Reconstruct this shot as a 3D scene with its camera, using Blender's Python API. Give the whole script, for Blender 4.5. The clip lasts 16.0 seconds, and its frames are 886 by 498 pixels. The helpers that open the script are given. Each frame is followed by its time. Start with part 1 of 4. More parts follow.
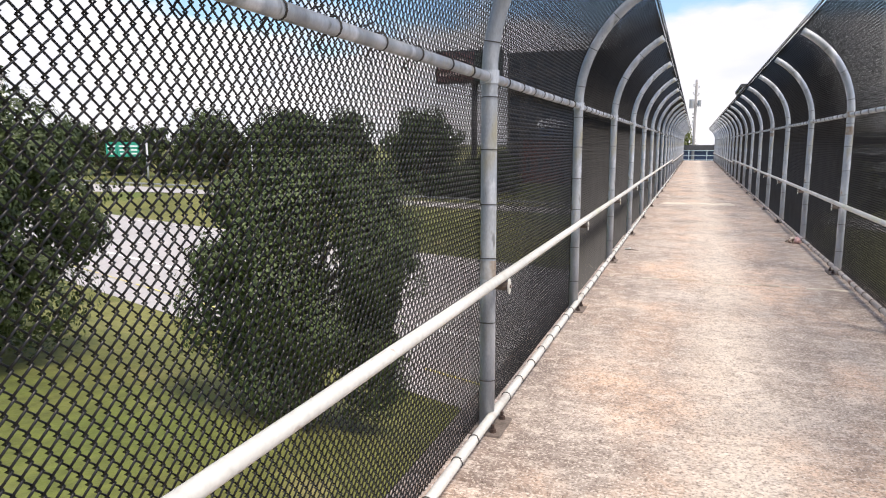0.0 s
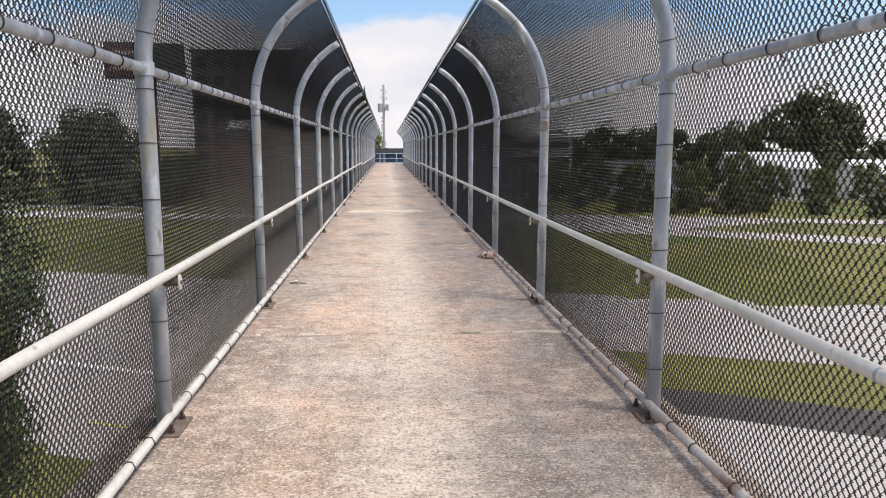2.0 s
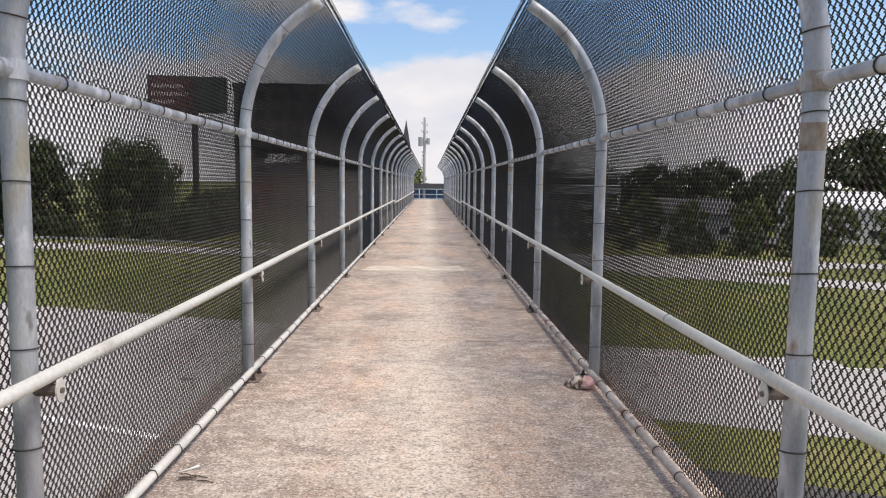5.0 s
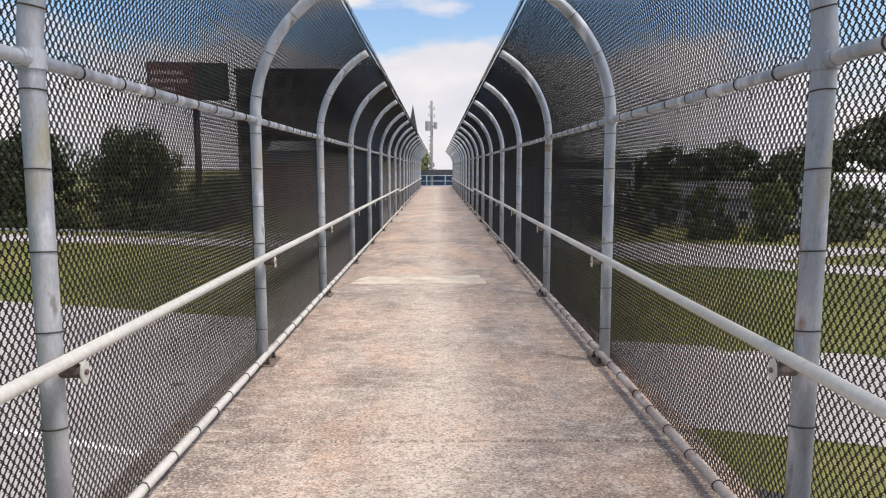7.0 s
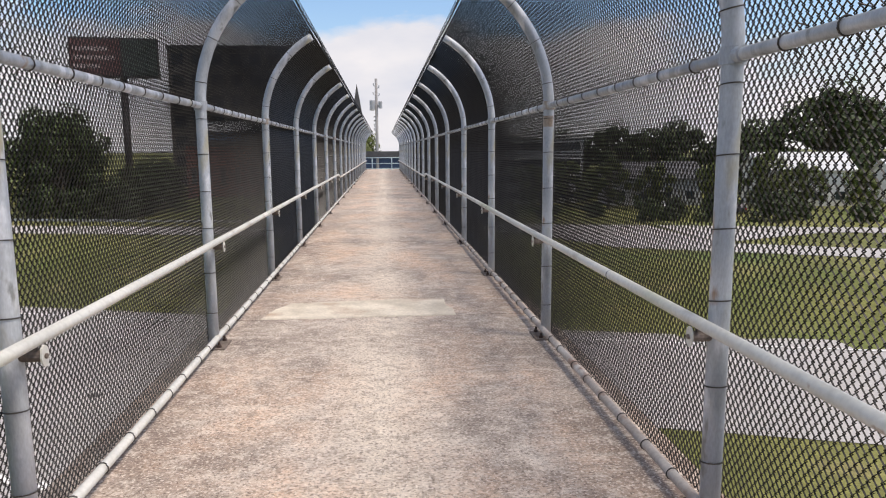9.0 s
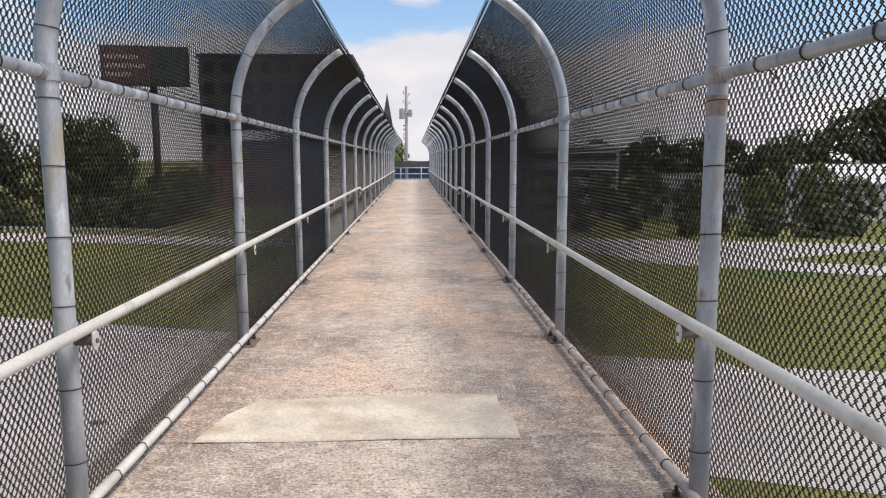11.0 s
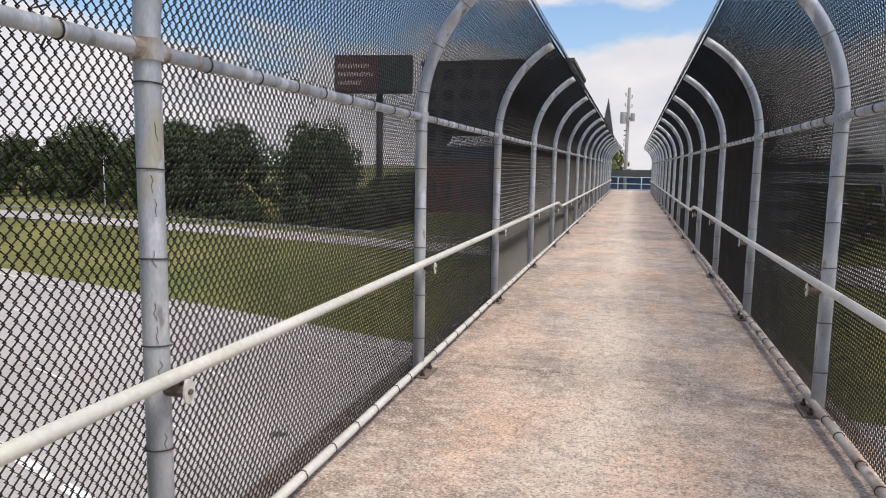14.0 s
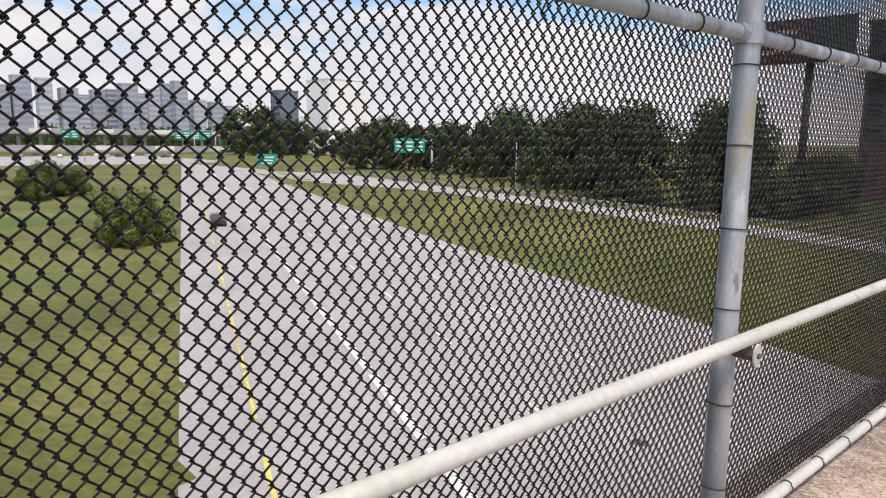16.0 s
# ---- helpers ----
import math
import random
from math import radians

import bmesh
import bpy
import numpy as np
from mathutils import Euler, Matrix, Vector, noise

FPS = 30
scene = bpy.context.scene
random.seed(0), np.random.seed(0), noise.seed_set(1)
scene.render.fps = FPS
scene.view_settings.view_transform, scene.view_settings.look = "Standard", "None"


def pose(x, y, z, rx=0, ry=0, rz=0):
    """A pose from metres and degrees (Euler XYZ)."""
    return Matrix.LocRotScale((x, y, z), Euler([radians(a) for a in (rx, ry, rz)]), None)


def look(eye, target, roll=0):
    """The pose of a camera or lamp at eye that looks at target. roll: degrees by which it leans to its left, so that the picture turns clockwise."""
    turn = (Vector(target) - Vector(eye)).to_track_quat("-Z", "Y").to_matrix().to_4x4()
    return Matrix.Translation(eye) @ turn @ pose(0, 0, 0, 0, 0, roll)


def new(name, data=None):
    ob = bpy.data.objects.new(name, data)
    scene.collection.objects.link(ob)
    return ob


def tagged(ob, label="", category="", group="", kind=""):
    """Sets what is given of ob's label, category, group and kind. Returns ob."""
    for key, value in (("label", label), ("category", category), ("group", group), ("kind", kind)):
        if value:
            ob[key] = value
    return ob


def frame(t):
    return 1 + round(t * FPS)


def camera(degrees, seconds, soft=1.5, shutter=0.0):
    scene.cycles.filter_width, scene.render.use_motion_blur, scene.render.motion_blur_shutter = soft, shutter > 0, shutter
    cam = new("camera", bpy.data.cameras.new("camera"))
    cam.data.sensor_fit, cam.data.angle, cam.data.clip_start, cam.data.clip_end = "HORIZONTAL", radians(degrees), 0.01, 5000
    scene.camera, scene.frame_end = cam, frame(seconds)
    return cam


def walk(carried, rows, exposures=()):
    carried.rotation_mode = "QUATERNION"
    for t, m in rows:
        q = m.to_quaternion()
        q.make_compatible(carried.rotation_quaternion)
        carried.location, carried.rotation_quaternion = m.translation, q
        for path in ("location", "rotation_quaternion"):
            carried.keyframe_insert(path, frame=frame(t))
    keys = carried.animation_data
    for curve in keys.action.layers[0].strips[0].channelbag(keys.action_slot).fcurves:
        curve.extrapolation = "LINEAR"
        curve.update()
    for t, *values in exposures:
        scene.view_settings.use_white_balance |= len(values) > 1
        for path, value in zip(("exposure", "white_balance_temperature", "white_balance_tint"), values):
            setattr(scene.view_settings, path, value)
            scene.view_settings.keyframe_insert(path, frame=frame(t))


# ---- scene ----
cam = camera(65.7, 16.0, soft=1.15)
PATH = [
    (0, (-0.371, -3.652, 1.628), (-1.046, -1.794, 1.326), -0.03),
    (0.5, (-0.370, -2.942, 1.616), (-0.759, -1.005, 1.305), 0.34),
    (1, (-0.276, -2.233, 1.604), (-0.404, -0.262, 1.293), 0.31),
    (1.5, (-0.245, -1.486, 1.577), (-0.177, 0.489, 1.273), 0.13),
    (2, (-0.161, -0.752, 1.578), (-0.002, 1.221, 1.286), 0.14),
    (2.5, (-0.140, -0.003, 1.587), (0.005, 1.975, 1.332), 0.26),
    (3, (-0.085, 0.676, 1.630), (0.020, 2.662, 1.415), 0.47),
    (3.5, (-0.011, 1.460, 1.640), (0.062, 3.450, 1.462), 0.59),
    (4, (0.026, 2.210, 1.617), (0.096, 4.202, 1.451), 0.59),
    (4.5, (0.036, 2.937, 1.620), (0.101, 4.928, 1.442), 0.68),
    (5, (0.032, 3.652, 1.611), (0.074, 5.642, 1.419), 0.68),
    (7.3, (0.008, 7.121, 1.598), (0.025, 9.107, 1.365), -0.03),
    (7.5, (-0.007, 7.426, 1.612), (0.017, 9.413, 1.381), 0.07),
    (8, (-0.047, 8.150, 1.611), (-0.018, 10.134, 1.366), -0.24),
    (8.5, (0.001, 8.840, 1.600), (0.099, 10.819, 1.331), -0.52),
    (8.7, (0.006, 9.115, 1.609), (0.170, 11.087, 1.323), -0.51),
    (10.8, (0.105, 12.016, 1.647), (0.279, 13.991, 1.379), 0.07),
    (11, (0.083, 12.294, 1.623), (0.169, 14.275, 1.366), -0.03),
    (11.5, (0.071, 12.973, 1.630), (0.013, 14.958, 1.393), 0.22),
    (12, (0.089, 13.666, 1.635), (-0.009, 15.651, 1.409), 0.37),
    (12.5, (0.078, 14.337, 1.659), (-0.032, 16.323, 1.449), 0.33),
    (13, (0.151, 14.990, 1.666), (-0.012, 16.974, 1.472), 0.18),
    (13.5, (0.123, 15.683, 1.649), (-0.189, 17.648, 1.444), 0.43),
    (14, (0.124, 16.370, 1.627), (-0.399, 18.285, 1.385), 0.99),
    (14.5, (0.086, 17.019, 1.623), (-0.663, 18.853, 1.349), 1.02),
    (15, (-0.003, 17.729, 1.587), (-0.978, 19.449, 1.288), 1.26),
    (15.5, (-0.158, 18.361, 1.585), (-1.382, 19.911, 1.266), 1.35),
    (16, (-0.272, 18.924, 1.603), (-1.746, 20.240, 1.292), 0.64),
]
walk(cam, [(t, look(eye, target, roll)) for t, eye, target, roll in PATH], [(0, 0.40, 6790, 14), (0.8, 0.33, 6790, 14), (1.5, 0.22, 6790, 14), (3, 0.09, 6790, 14), (10, 0.05, 6790, 14), (13, 0.05, 6790, 14), (14, 0.0, 6790, 14), (15, -0.07, 6790, 14), (16, 0.03, 6790, 14)])

# ---- light ----
SUN_EL, SUN_AZ = 62.0, 118.0            # degrees; azimuth clockwise from +y
world = bpy.data.worlds.new("world")
scene.world = world
world.use_nodes = True
wn, wl = world.node_tree.nodes, world.node_tree.links
wn.clear()
w_out = wn.new("ShaderNodeOutputWorld")
w_bg = wn.new("ShaderNodeBackground")
w_sky = wn.new("ShaderNodeTexSky")
w_sky.sky_type = "NISHITA"
w_sky.sun_disc = False
w_sky.sun_elevation = radians(SUN_EL)
w_sky.sun_rotation = radians(SUN_AZ)
w_sky.air_density, w_sky.dust_density, w_sky.ozone_density = 1.0, 2.0, 1.5
w_co = wn.new("ShaderNodeTexCoord")
w_map = wn.new("ShaderNodeMapping")
w_map.inputs["Scale"].default_value = (1.0, 1.0, 2.6)
w_map.inputs["Location"].default_value = (1.15, 0.2, 0.15)
w_noise = wn.new("ShaderNodeTexNoise")
w_noise.inputs["Scale"].default_value = 3.6
w_noise.inputs["Detail"].default_value = 8.0
w_noise.inputs["Roughness"].default_value = 0.52
w_ramp = wn.new("ShaderNodeValToRGB")
w_ramp.color_ramp.elements[0].position = 0.455
w_ramp.color_ramp.elements[1].position = 0.545
w_noise2 = wn.new("ShaderNodeTexNoise")
w_noise2.inputs["Scale"].default_value = 7.0
w_noise2.inputs["Detail"].default_value = 5.0
w_cloud = wn.new("ShaderNodeValToRGB")
w_cloud.color_ramp.elements[0].position = 0.3
w_cloud.color_ramp.elements[0].color = (4.5, 4.8, 5.4, 1)
w_cloud.color_ramp.elements[1].position = 0.65
w_cloud.color_ramp.elements[1].color = (5.7, 5.75, 5.95, 1)
w_mix = wn.new("ShaderNodeMixRGB")
wl.new(w_co.outputs["Generated"], w_map.inputs["Vector"])
wl.new(w_map.outputs["Vector"], w_noise.inputs["Vector"])
wl.new(w_map.outputs["Vector"], w_noise2.inputs["Vector"])
w_sep = wn.new("ShaderNodeSeparateXYZ")
w_high = wn.new("ShaderNodeValToRGB")
HIGH = ((0.0, 0.66), (0.08, 0.64), (0.14, 0.56), (0.19, 0.42), (0.27, 0.37), (0.42, 0.43), (0.7, 0.53))
while len(w_high.color_ramp.elements) < len(HIGH):
    w_high.color_ramp.elements.new(0.5)
for el, (p, c) in zip(w_high.color_ramp.elements, HIGH):
    el.position, el.color = p, (c, c, c, 1)
w_add = wn.new("ShaderNodeMath")
w_add.operation = "ADD"
w_sub = wn.new("ShaderNodeMath")
w_sub.operation = "SUBTRACT"
w_sub.inputs[1].default_value = 0.5
wl.new(w_co.outputs["Generated"], w_sep.inputs["Vector"])
wl.new(w_sep.outputs["Z"], w_high.inputs["Fac"])
wl.new(w_noise.outputs["Fac"], w_add.inputs[0])
wl.new(w_high.outputs["Color"], w_add.inputs[1])
wl.new(w_add.outputs["Value"], w_sub.inputs[0])
wl.new(w_sub.outputs["Value"], w_ramp.inputs["Fac"])
wl.new(w_noise2.outputs["Fac"], w_cloud.inputs["Fac"])
wl.new(w_ramp.outputs["Color"], w_mix.inputs["Fac"])
w_hsv = wn.new("ShaderNodeHueSaturation")
w_hsv.inputs["Saturation"].default_value, w_hsv.inputs["Value"].default_value = 1.2, 1.3
wl.new(w_sky.outputs["Color"], w_hsv.inputs["Color"])
wl.new(w_hsv.outputs["Color"], w_mix.inputs["Color1"])
wl.new(w_cloud.outputs["Color"], w_mix.inputs["Color2"])
wl.new(w_mix.outputs["Color"], w_bg.inputs["Color"])
w_bg.inputs["Strength"].default_value = 0.15
wl.new(w_bg.outputs["Background"], w_out.inputs["Surface"])

sun = new("sun", bpy.data.lights.new("sun", "SUN"))
sun.data.energy, sun.data.angle, sun.data.color = 2.95, radians(13), (1.0, 0.94, 0.85)
sun_way = Vector((math.sin(radians(SUN_AZ)) * math.cos(radians(SUN_EL)),
                  math.cos(radians(SUN_AZ)) * math.cos(radians(SUN_EL)), math.sin(radians(SUN_EL))))
sun.matrix_world = look(sun_way * 50, (0, 0, 0))


# ---- materials ----
def material(name, base, rough=0.7, metal=0.0):
    m = bpy.data.materials.new(name)
    m.use_nodes = True
    b = m.node_tree.nodes["Principled BSDF"]
    b.inputs["Base Color"].default_value = (*base, 1)
    b.inputs["Roughness"].default_value = rough
    b.inputs["Metallic"].default_value = metal
    return m, m.node_tree.nodes, m.node_tree.links, b


def stops(ramp, rows):
    e = ramp.color_ramp.elements
    while len(e) < len(rows):
        e.new(0.5)
    for el, (p, c) in zip(e, rows):
        el.position, el.color = p, (*c, 1)


def noisy(name, rows, scale, rough=0.8, metal=0.0, fine=60.0, fine_amount=0.35, bump=0.2, bump_scale=None,
          stretch=(1, 1, 1), stains=(), random_amount=0.0, coords="Object", distance=0.004):
    """Two scales of colour noise, fine relief and stains. rows: (position, colour). stains: (scale, low, high, colour)."""
    m, n, l, b = material(name, rows[0][1], rough, metal)
    co, mp = n.new("ShaderNodeTexCoord"), n.new("ShaderNodeMapping")
    mp.inputs["Scale"].default_value = stretch
    l.new(co.outputs[coords], mp.inputs["Vector"])
    big = n.new("ShaderNodeTexNoise")
    big.inputs["Scale"].default_value, big.inputs["Detail"].default_value = scale, 6
    ramp = n.new("ShaderNodeValToRGB")
    stops(ramp, rows)
    l.new(mp.outputs["Vector"], big.inputs["Vector"])
    l.new(big.outputs["Fac"], ramp.inputs["Fac"])
    small = n.new("ShaderNodeTexNoise")
    small.inputs["Scale"].default_value, small.inputs["Detail"].default_value = fine, 4
    l.new(mp.outputs["Vector"], small.inputs["Vector"])
    value = n.new("ShaderNodeMapRange")
    value.inputs["From Min"].default_value, value.inputs["From Max"].default_value = 0.25, 0.75
    value.inputs["To Min"].default_value, value.inputs["To Max"].default_value = 1 - fine_amount, 1 + fine_amount
    l.new(small.outputs["Fac"], value.inputs["Value"])
    col = ramp.outputs["Color"]
    for s, low, high, c in stains:
        st = n.new("ShaderNodeTexNoise")
        st.inputs["Scale"].default_value, st.inputs["Detail"].default_value = s, 5
        sr = n.new("ShaderNodeValToRGB")
        stops(sr, [(low, (0, 0, 0)), (high, (1, 1, 1))])
        mx = n.new("ShaderNodeMixRGB")
        mx.inputs["Color2"].default_value = (*c, 1)
        off = n.new("ShaderNodeVectorMath")
        off.inputs[1].default_value = (s * 3.1, s * 1.7, 0.4)
        l.new(mp.outputs["Vector"], off.inputs[0])
        l.new(off.outputs["Vector"], st.inputs["Vector"])
        l.new(st.outputs["Fac"], sr.inputs["Fac"])
        l.new(sr.outputs["Color"], mx.inputs["Fac"])
        l.new(col, mx.inputs["Color1"])
        col = mx.outputs["Color"]
    hsv = n.new("ShaderNodeHueSaturation")
    l.new(col, hsv.inputs["Color"])
    if random_amount:
        info, rr, mul = n.new("ShaderNodeObjectInfo"), n.new("ShaderNodeMapRange"), n.new("ShaderNodeMath")
        rr.inputs["To Min"].default_value, rr.inputs["To Max"].default_value = 1 - random_amount, 1 + random_amount
        mul.operation = "MULTIPLY"
        l.new(info.outputs["Random"], rr.inputs["Value"])
        l.new(rr.outputs["Result"], mul.inputs[0])
        l.new(value.outputs["Result"], mul.inputs[1])
        l.new(mul.outputs["Value"], hsv.inputs["Value"])
    else:
        l.new(value.outputs["Result"], hsv.inputs["Value"])
    l.new(hsv.outputs["Color"], b.inputs["Base Color"])
    if bump:
        bn, bt = n.new("ShaderNodeBump"), n.new("ShaderNodeTexNoise")
        bt.inputs["Scale"].default_value, bt.inputs["Detail"].default_value = bump_scale or fine, 5
        bn.inputs["Strength"].default_value, bn.inputs["Distance"].default_value = bump, distance
        l.new(mp.outputs["Vector"], bt.inputs["Vector"])
        l.new(bt.outputs["Fac"], bn.inputs["Height"])
        l.new(bn.outputs["Normal"], b.inputs["Normal"])
    return m


def deck_concrete():
    """Worn broom-finished concrete: blotches, orange stains, a paler worn track, streaks across, grit and pits."""
    m, n, l, b = material("deck concrete", (0.4, 0.35, 0.3), 0.92)
    co = n.new("ShaderNodeTexCoord")

    def field(scale, detail, rough, stretch, shift):
        mp, t = n.new("ShaderNodeMapping"), n.new("ShaderNodeTexNoise")
        mp.inputs["Scale"].default_value, mp.inputs["Location"].default_value = stretch, shift
        t.inputs["Scale"].default_value, t.inputs["Detail"].default_value, t.inputs["Roughness"].default_value = scale, detail, rough
        l.new(co.outputs["Object"], mp.inputs["Vector"])
        l.new(mp.outputs["Vector"], t.inputs["Vector"])
        return t.outputs["Fac"]

    def ranged(value, low, high, to_low, to_high):
        r = n.new("ShaderNodeMapRange")
        for key, v in zip(("From Min", "From Max", "To Min", "To Max"), (low, high, to_low, to_high)):
            r.inputs[key].default_value = v
        l.new(value, r.inputs["Value"])
        return r.outputs["Result"]

    def mixed(fac, one, two, blend="MIX"):
        x = n.new("ShaderNodeMixRGB")
        x.blend_type = blend
        l.new(fac, x.inputs["Fac"])
        l.new(one, x.inputs["Color1"])
        if isinstance(two, tuple):
            x.inputs["Color2"].default_value = (*two, 1)
        else:
            l.new(two, x.inputs["Color2"])
        return x.outputs["Color"]

    def times(one, two):
        x = n.new("ShaderNodeMath")
        x.operation = "MULTIPLY"
        l.new(one, x.inputs[0])
        l.new(two, x.inputs[1])
        return x.outputs["Value"]

    ramp = n.new("ShaderNodeValToRGB")
    stops(ramp, [(0.34, (0.26, 0.222, 0.198)), (0.45, (0.39, 0.335, 0.292)), (0.54, (0.48, 0.415, 0.36)), (0.66, (0.62, 0.55, 0.475))])
    l.new(field(1.5, 12, 0.68, (0.85, 1.1, 1), (0, 0, 0)), ramp.inputs["Fac"])
    col = ramp.outputs["Color"]
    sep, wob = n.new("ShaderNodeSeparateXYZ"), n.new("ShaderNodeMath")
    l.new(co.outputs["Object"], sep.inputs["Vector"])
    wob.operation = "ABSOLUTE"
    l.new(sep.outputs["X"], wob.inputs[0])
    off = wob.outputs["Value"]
    # rusty orange blotches, grey grime, pale trodden middle, darker noisy tone towards the rails
    col = mixed(ranged(field(0.75, 7, 0.62, (1.1, 0.8, 1), (7, 3, 0)), 0.44, 0.62, 0.0, 0.9), col, (0.66, 0.47, 0.345))
    col = mixed(ranged(field(0.9, 12, 0.74, (1.1, 0.7, 1), (2, 11, 0)), 0.47, 0.61, 0.0, 0.62), col, (0.265, 0.225, 0.20))
    track = times(ranged(off, 0.05, 0.48, 1.0, 0.0), ranged(field(1.2, 6, 0.62, (1, 0.45, 1), (5, 5, 0)), 0.38, 0.54, 0.25, 0.95))
    col = mixed(track, col, (0.63, 0.55, 0.46))
    edge_tone = times(ranged(off, 0.8, 1.3, 0.0, 0.7), ranged(field(1.3, 8, 0.68, (1, 0.6, 1), (3, 8, 0)), 0.38, 0.58, 0.15, 1.0))
    col = mixed(edge_tone, col, (0.20, 0.172, 0.165))
    col = mixed(ranged(field(9, 6, 0.75, (0.85, 1.1, 1), (1, 2, 0)), 0.49, 0.60, 0.0, 0.52), col, (0.25, 0.212, 0.187))
    col = mixed(ranged(field(8, 6, 0.75, (0.85, 1.1, 1), (9, 4, 0)), 0.50, 0.60, 0.0, 0.52), col, (0.68, 0.60, 0.52))
    col = mixed(ranged(field(24, 4, 0.7, (1.0, 1.0, 1), (6, 1, 2)), 0.52, 0.62, 0.0, 0.5), col, (0.22, 0.185, 0.16))
    col = mixed(ranged(field(52, 2, 0.6, (0.95, 1.1, 1), (0, 0, 3)), 0.53, 0.64, 0.0, 0.68), col, (0.17, 0.14, 0.125))
    col = mixed(ranged(field(60, 2, 0.6, (0.95, 1.1, 1), (4, 0, 3)), 0.54, 0.65, 0.0, 0.6), col, (0.78, 0.70, 0.61))
    info, hsv = n.new("ShaderNodeObjectInfo"), n.new("ShaderNodeHueSaturation")
    l.new(ranged(info.outputs["Random"], 0, 1, 0.95, 1.09), hsv.inputs["Value"])
    deep = n.new("ShaderNodeBrightContrast")
    deep.inputs["Contrast"].default_value, deep.inputs["Bright"].default_value = 0.28, 0.035
    hsv.inputs["Saturation"].default_value = 0.93
    l.new(col, deep.inputs["Color"])
    l.new(deep.outputs["Color"], hsv.inputs["Color"])
    l.new(hsv.outputs["Color"], b.inputs["Base Color"])
    bump = n.new("ShaderNodeBump")
    bump.inputs["Strength"].default_value, bump.inputs["Distance"].default_value = 0.55, 0.004
    l.new(field(38, 6, 0.75, (0.9, 1.1, 1), (0, 0, 0)), bump.inputs["Height"])
    l.new(bump.outputs["Normal"], b.inputs["Normal"])
    return m


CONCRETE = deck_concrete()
PATCH = noisy("patch mortar", [(0.36, (0.52, 0.46, 0.37)), (0.62, (0.70, 0.63, 0.52))], 3.0, rough=0.9, fine=60, fine_amount=0.2, bump=0.4,
              stains=[(2.0, 0.55, 0.7, (0.42, 0.30, 0.22))])
BEAM = noisy("girder concrete", [(0.3, (0.26, 0.25, 0.23)), (0.7, (0.38, 0.37, 0.34))], 0.8, rough=0.9, fine=30, bump=0.3)
STEEL = noisy("painted galvanised steel", [(0.34, (0.29, 0.31, 0.33)), (0.5, (0.44, 0.465, 0.49)), (0.68, (0.63, 0.65, 0.68))], 2.2, rough=0.5,
              metal=0.25, fine=45, fine_amount=0.12, bump=0.15, stretch=(3, 3, 1),
              stains=[(1.1, 0.50, 0.62, (0.36, 0.40, 0.46)), (2.6, 0.56, 0.66, (0.70, 0.72, 0.76)), (5.0, 0.60, 0.68, (0.24, 0.25, 0.25)), (1.7, 0.60, 0.70, (0.42, 0.40, 0.31)), (3.0, 0.66, 0.74, (0.30, 0.17, 0.09))], random_amount=0.12)
RAIL = noisy("worn pale rail paint", [(0.3, (0.58, 0.58, 0.54)), (0.7, (0.74, 0.73, 0.68))], 1.5, rough=0.5, metal=0.1, fine=40, fine_amount=0.1,
             bump=0.15, stains=[(0.9, 0.58, 0.72, (0.58, 0.60, 0.44)), (2.5, 0.60, 0.72, (0.42, 0.39, 0.34)), (9.0, 0.66, 0.74, (0.32, 0.20, 0.12))])
RAIL_RUSTY = noisy("rust-stained rail", [(0.3, (0.33, 0.28, 0.245)), (0.52, (0.46, 0.415, 0.375)), (0.72, (0.60, 0.57, 0.53))], 2.6, rough=0.6, metal=0.15, fine=45,
                   fine_amount=0.18, bump=0.2, stains=[(4.0, 0.58, 0.70, (0.22, 0.12, 0.075))])
RUST_PAINT = noisy("rust-stained paint", [(0.38, (0.23, 0.16, 0.11)), (0.48, (0.36, 0.31, 0.26)), (0.58, (0.44, 0.445, 0.45))], 9.0, rough=0.65, metal=0.1, fine=50, fine_amount=0.2,
                   bump=0.2, stretch=(1, 1, 0.6))
PLATE = noisy("weathered base plate", [(0.3, (0.12, 0.095, 0.08)), (0.7, (0.25, 0.205, 0.175))], 9.0, rough=0.75, metal=0.3, fine=60, bump=0.3)
BOLT = noisy("rusty bolt", [(0.3, (0.06, 0.045, 0.04)), (0.7, (0.14, 0.09, 0.07))], 30.0, rough=0.7, metal=0.5, fine=90)
WIRE = noisy("dark coated wire", [(0.3, (0.007, 0.0067, 0.0065)), (0.7, (0.017, 0.016, 0.0155))], 3.0, rough=0.3, metal=0.1, fine=60, fine_amount=0.2, bump=0.0)
WIRE.node_tree.nodes["Principled BSDF"].inputs["Specular IOR Level"].default_value = 0.4
TIE = noisy("dark tie wire", [(0.3, (0.035, 0.032, 0.03)), (0.7, (0.09, 0.08, 0.07))], 20.0, rough=0.6, metal=0.4, fine=60, bump=0.0)
GRASS = noisy("mown grass", [(0.3, (0.085, 0.092, 0.018)), (0.5, (0.126, 0.131, 0.029)), (0.72, (0.188, 0.182, 0.051))], 0.09, rough=0.95, fine=2.2,
              fine_amount=0.3, bump=0.9, bump_scale=6.0, distance=0.08, stains=[(0.35, 0.58, 0.74, (0.22, 0.19, 0.075)), (0.05, 0.55, 0.7, (0.085, 0.125, 0.02))])
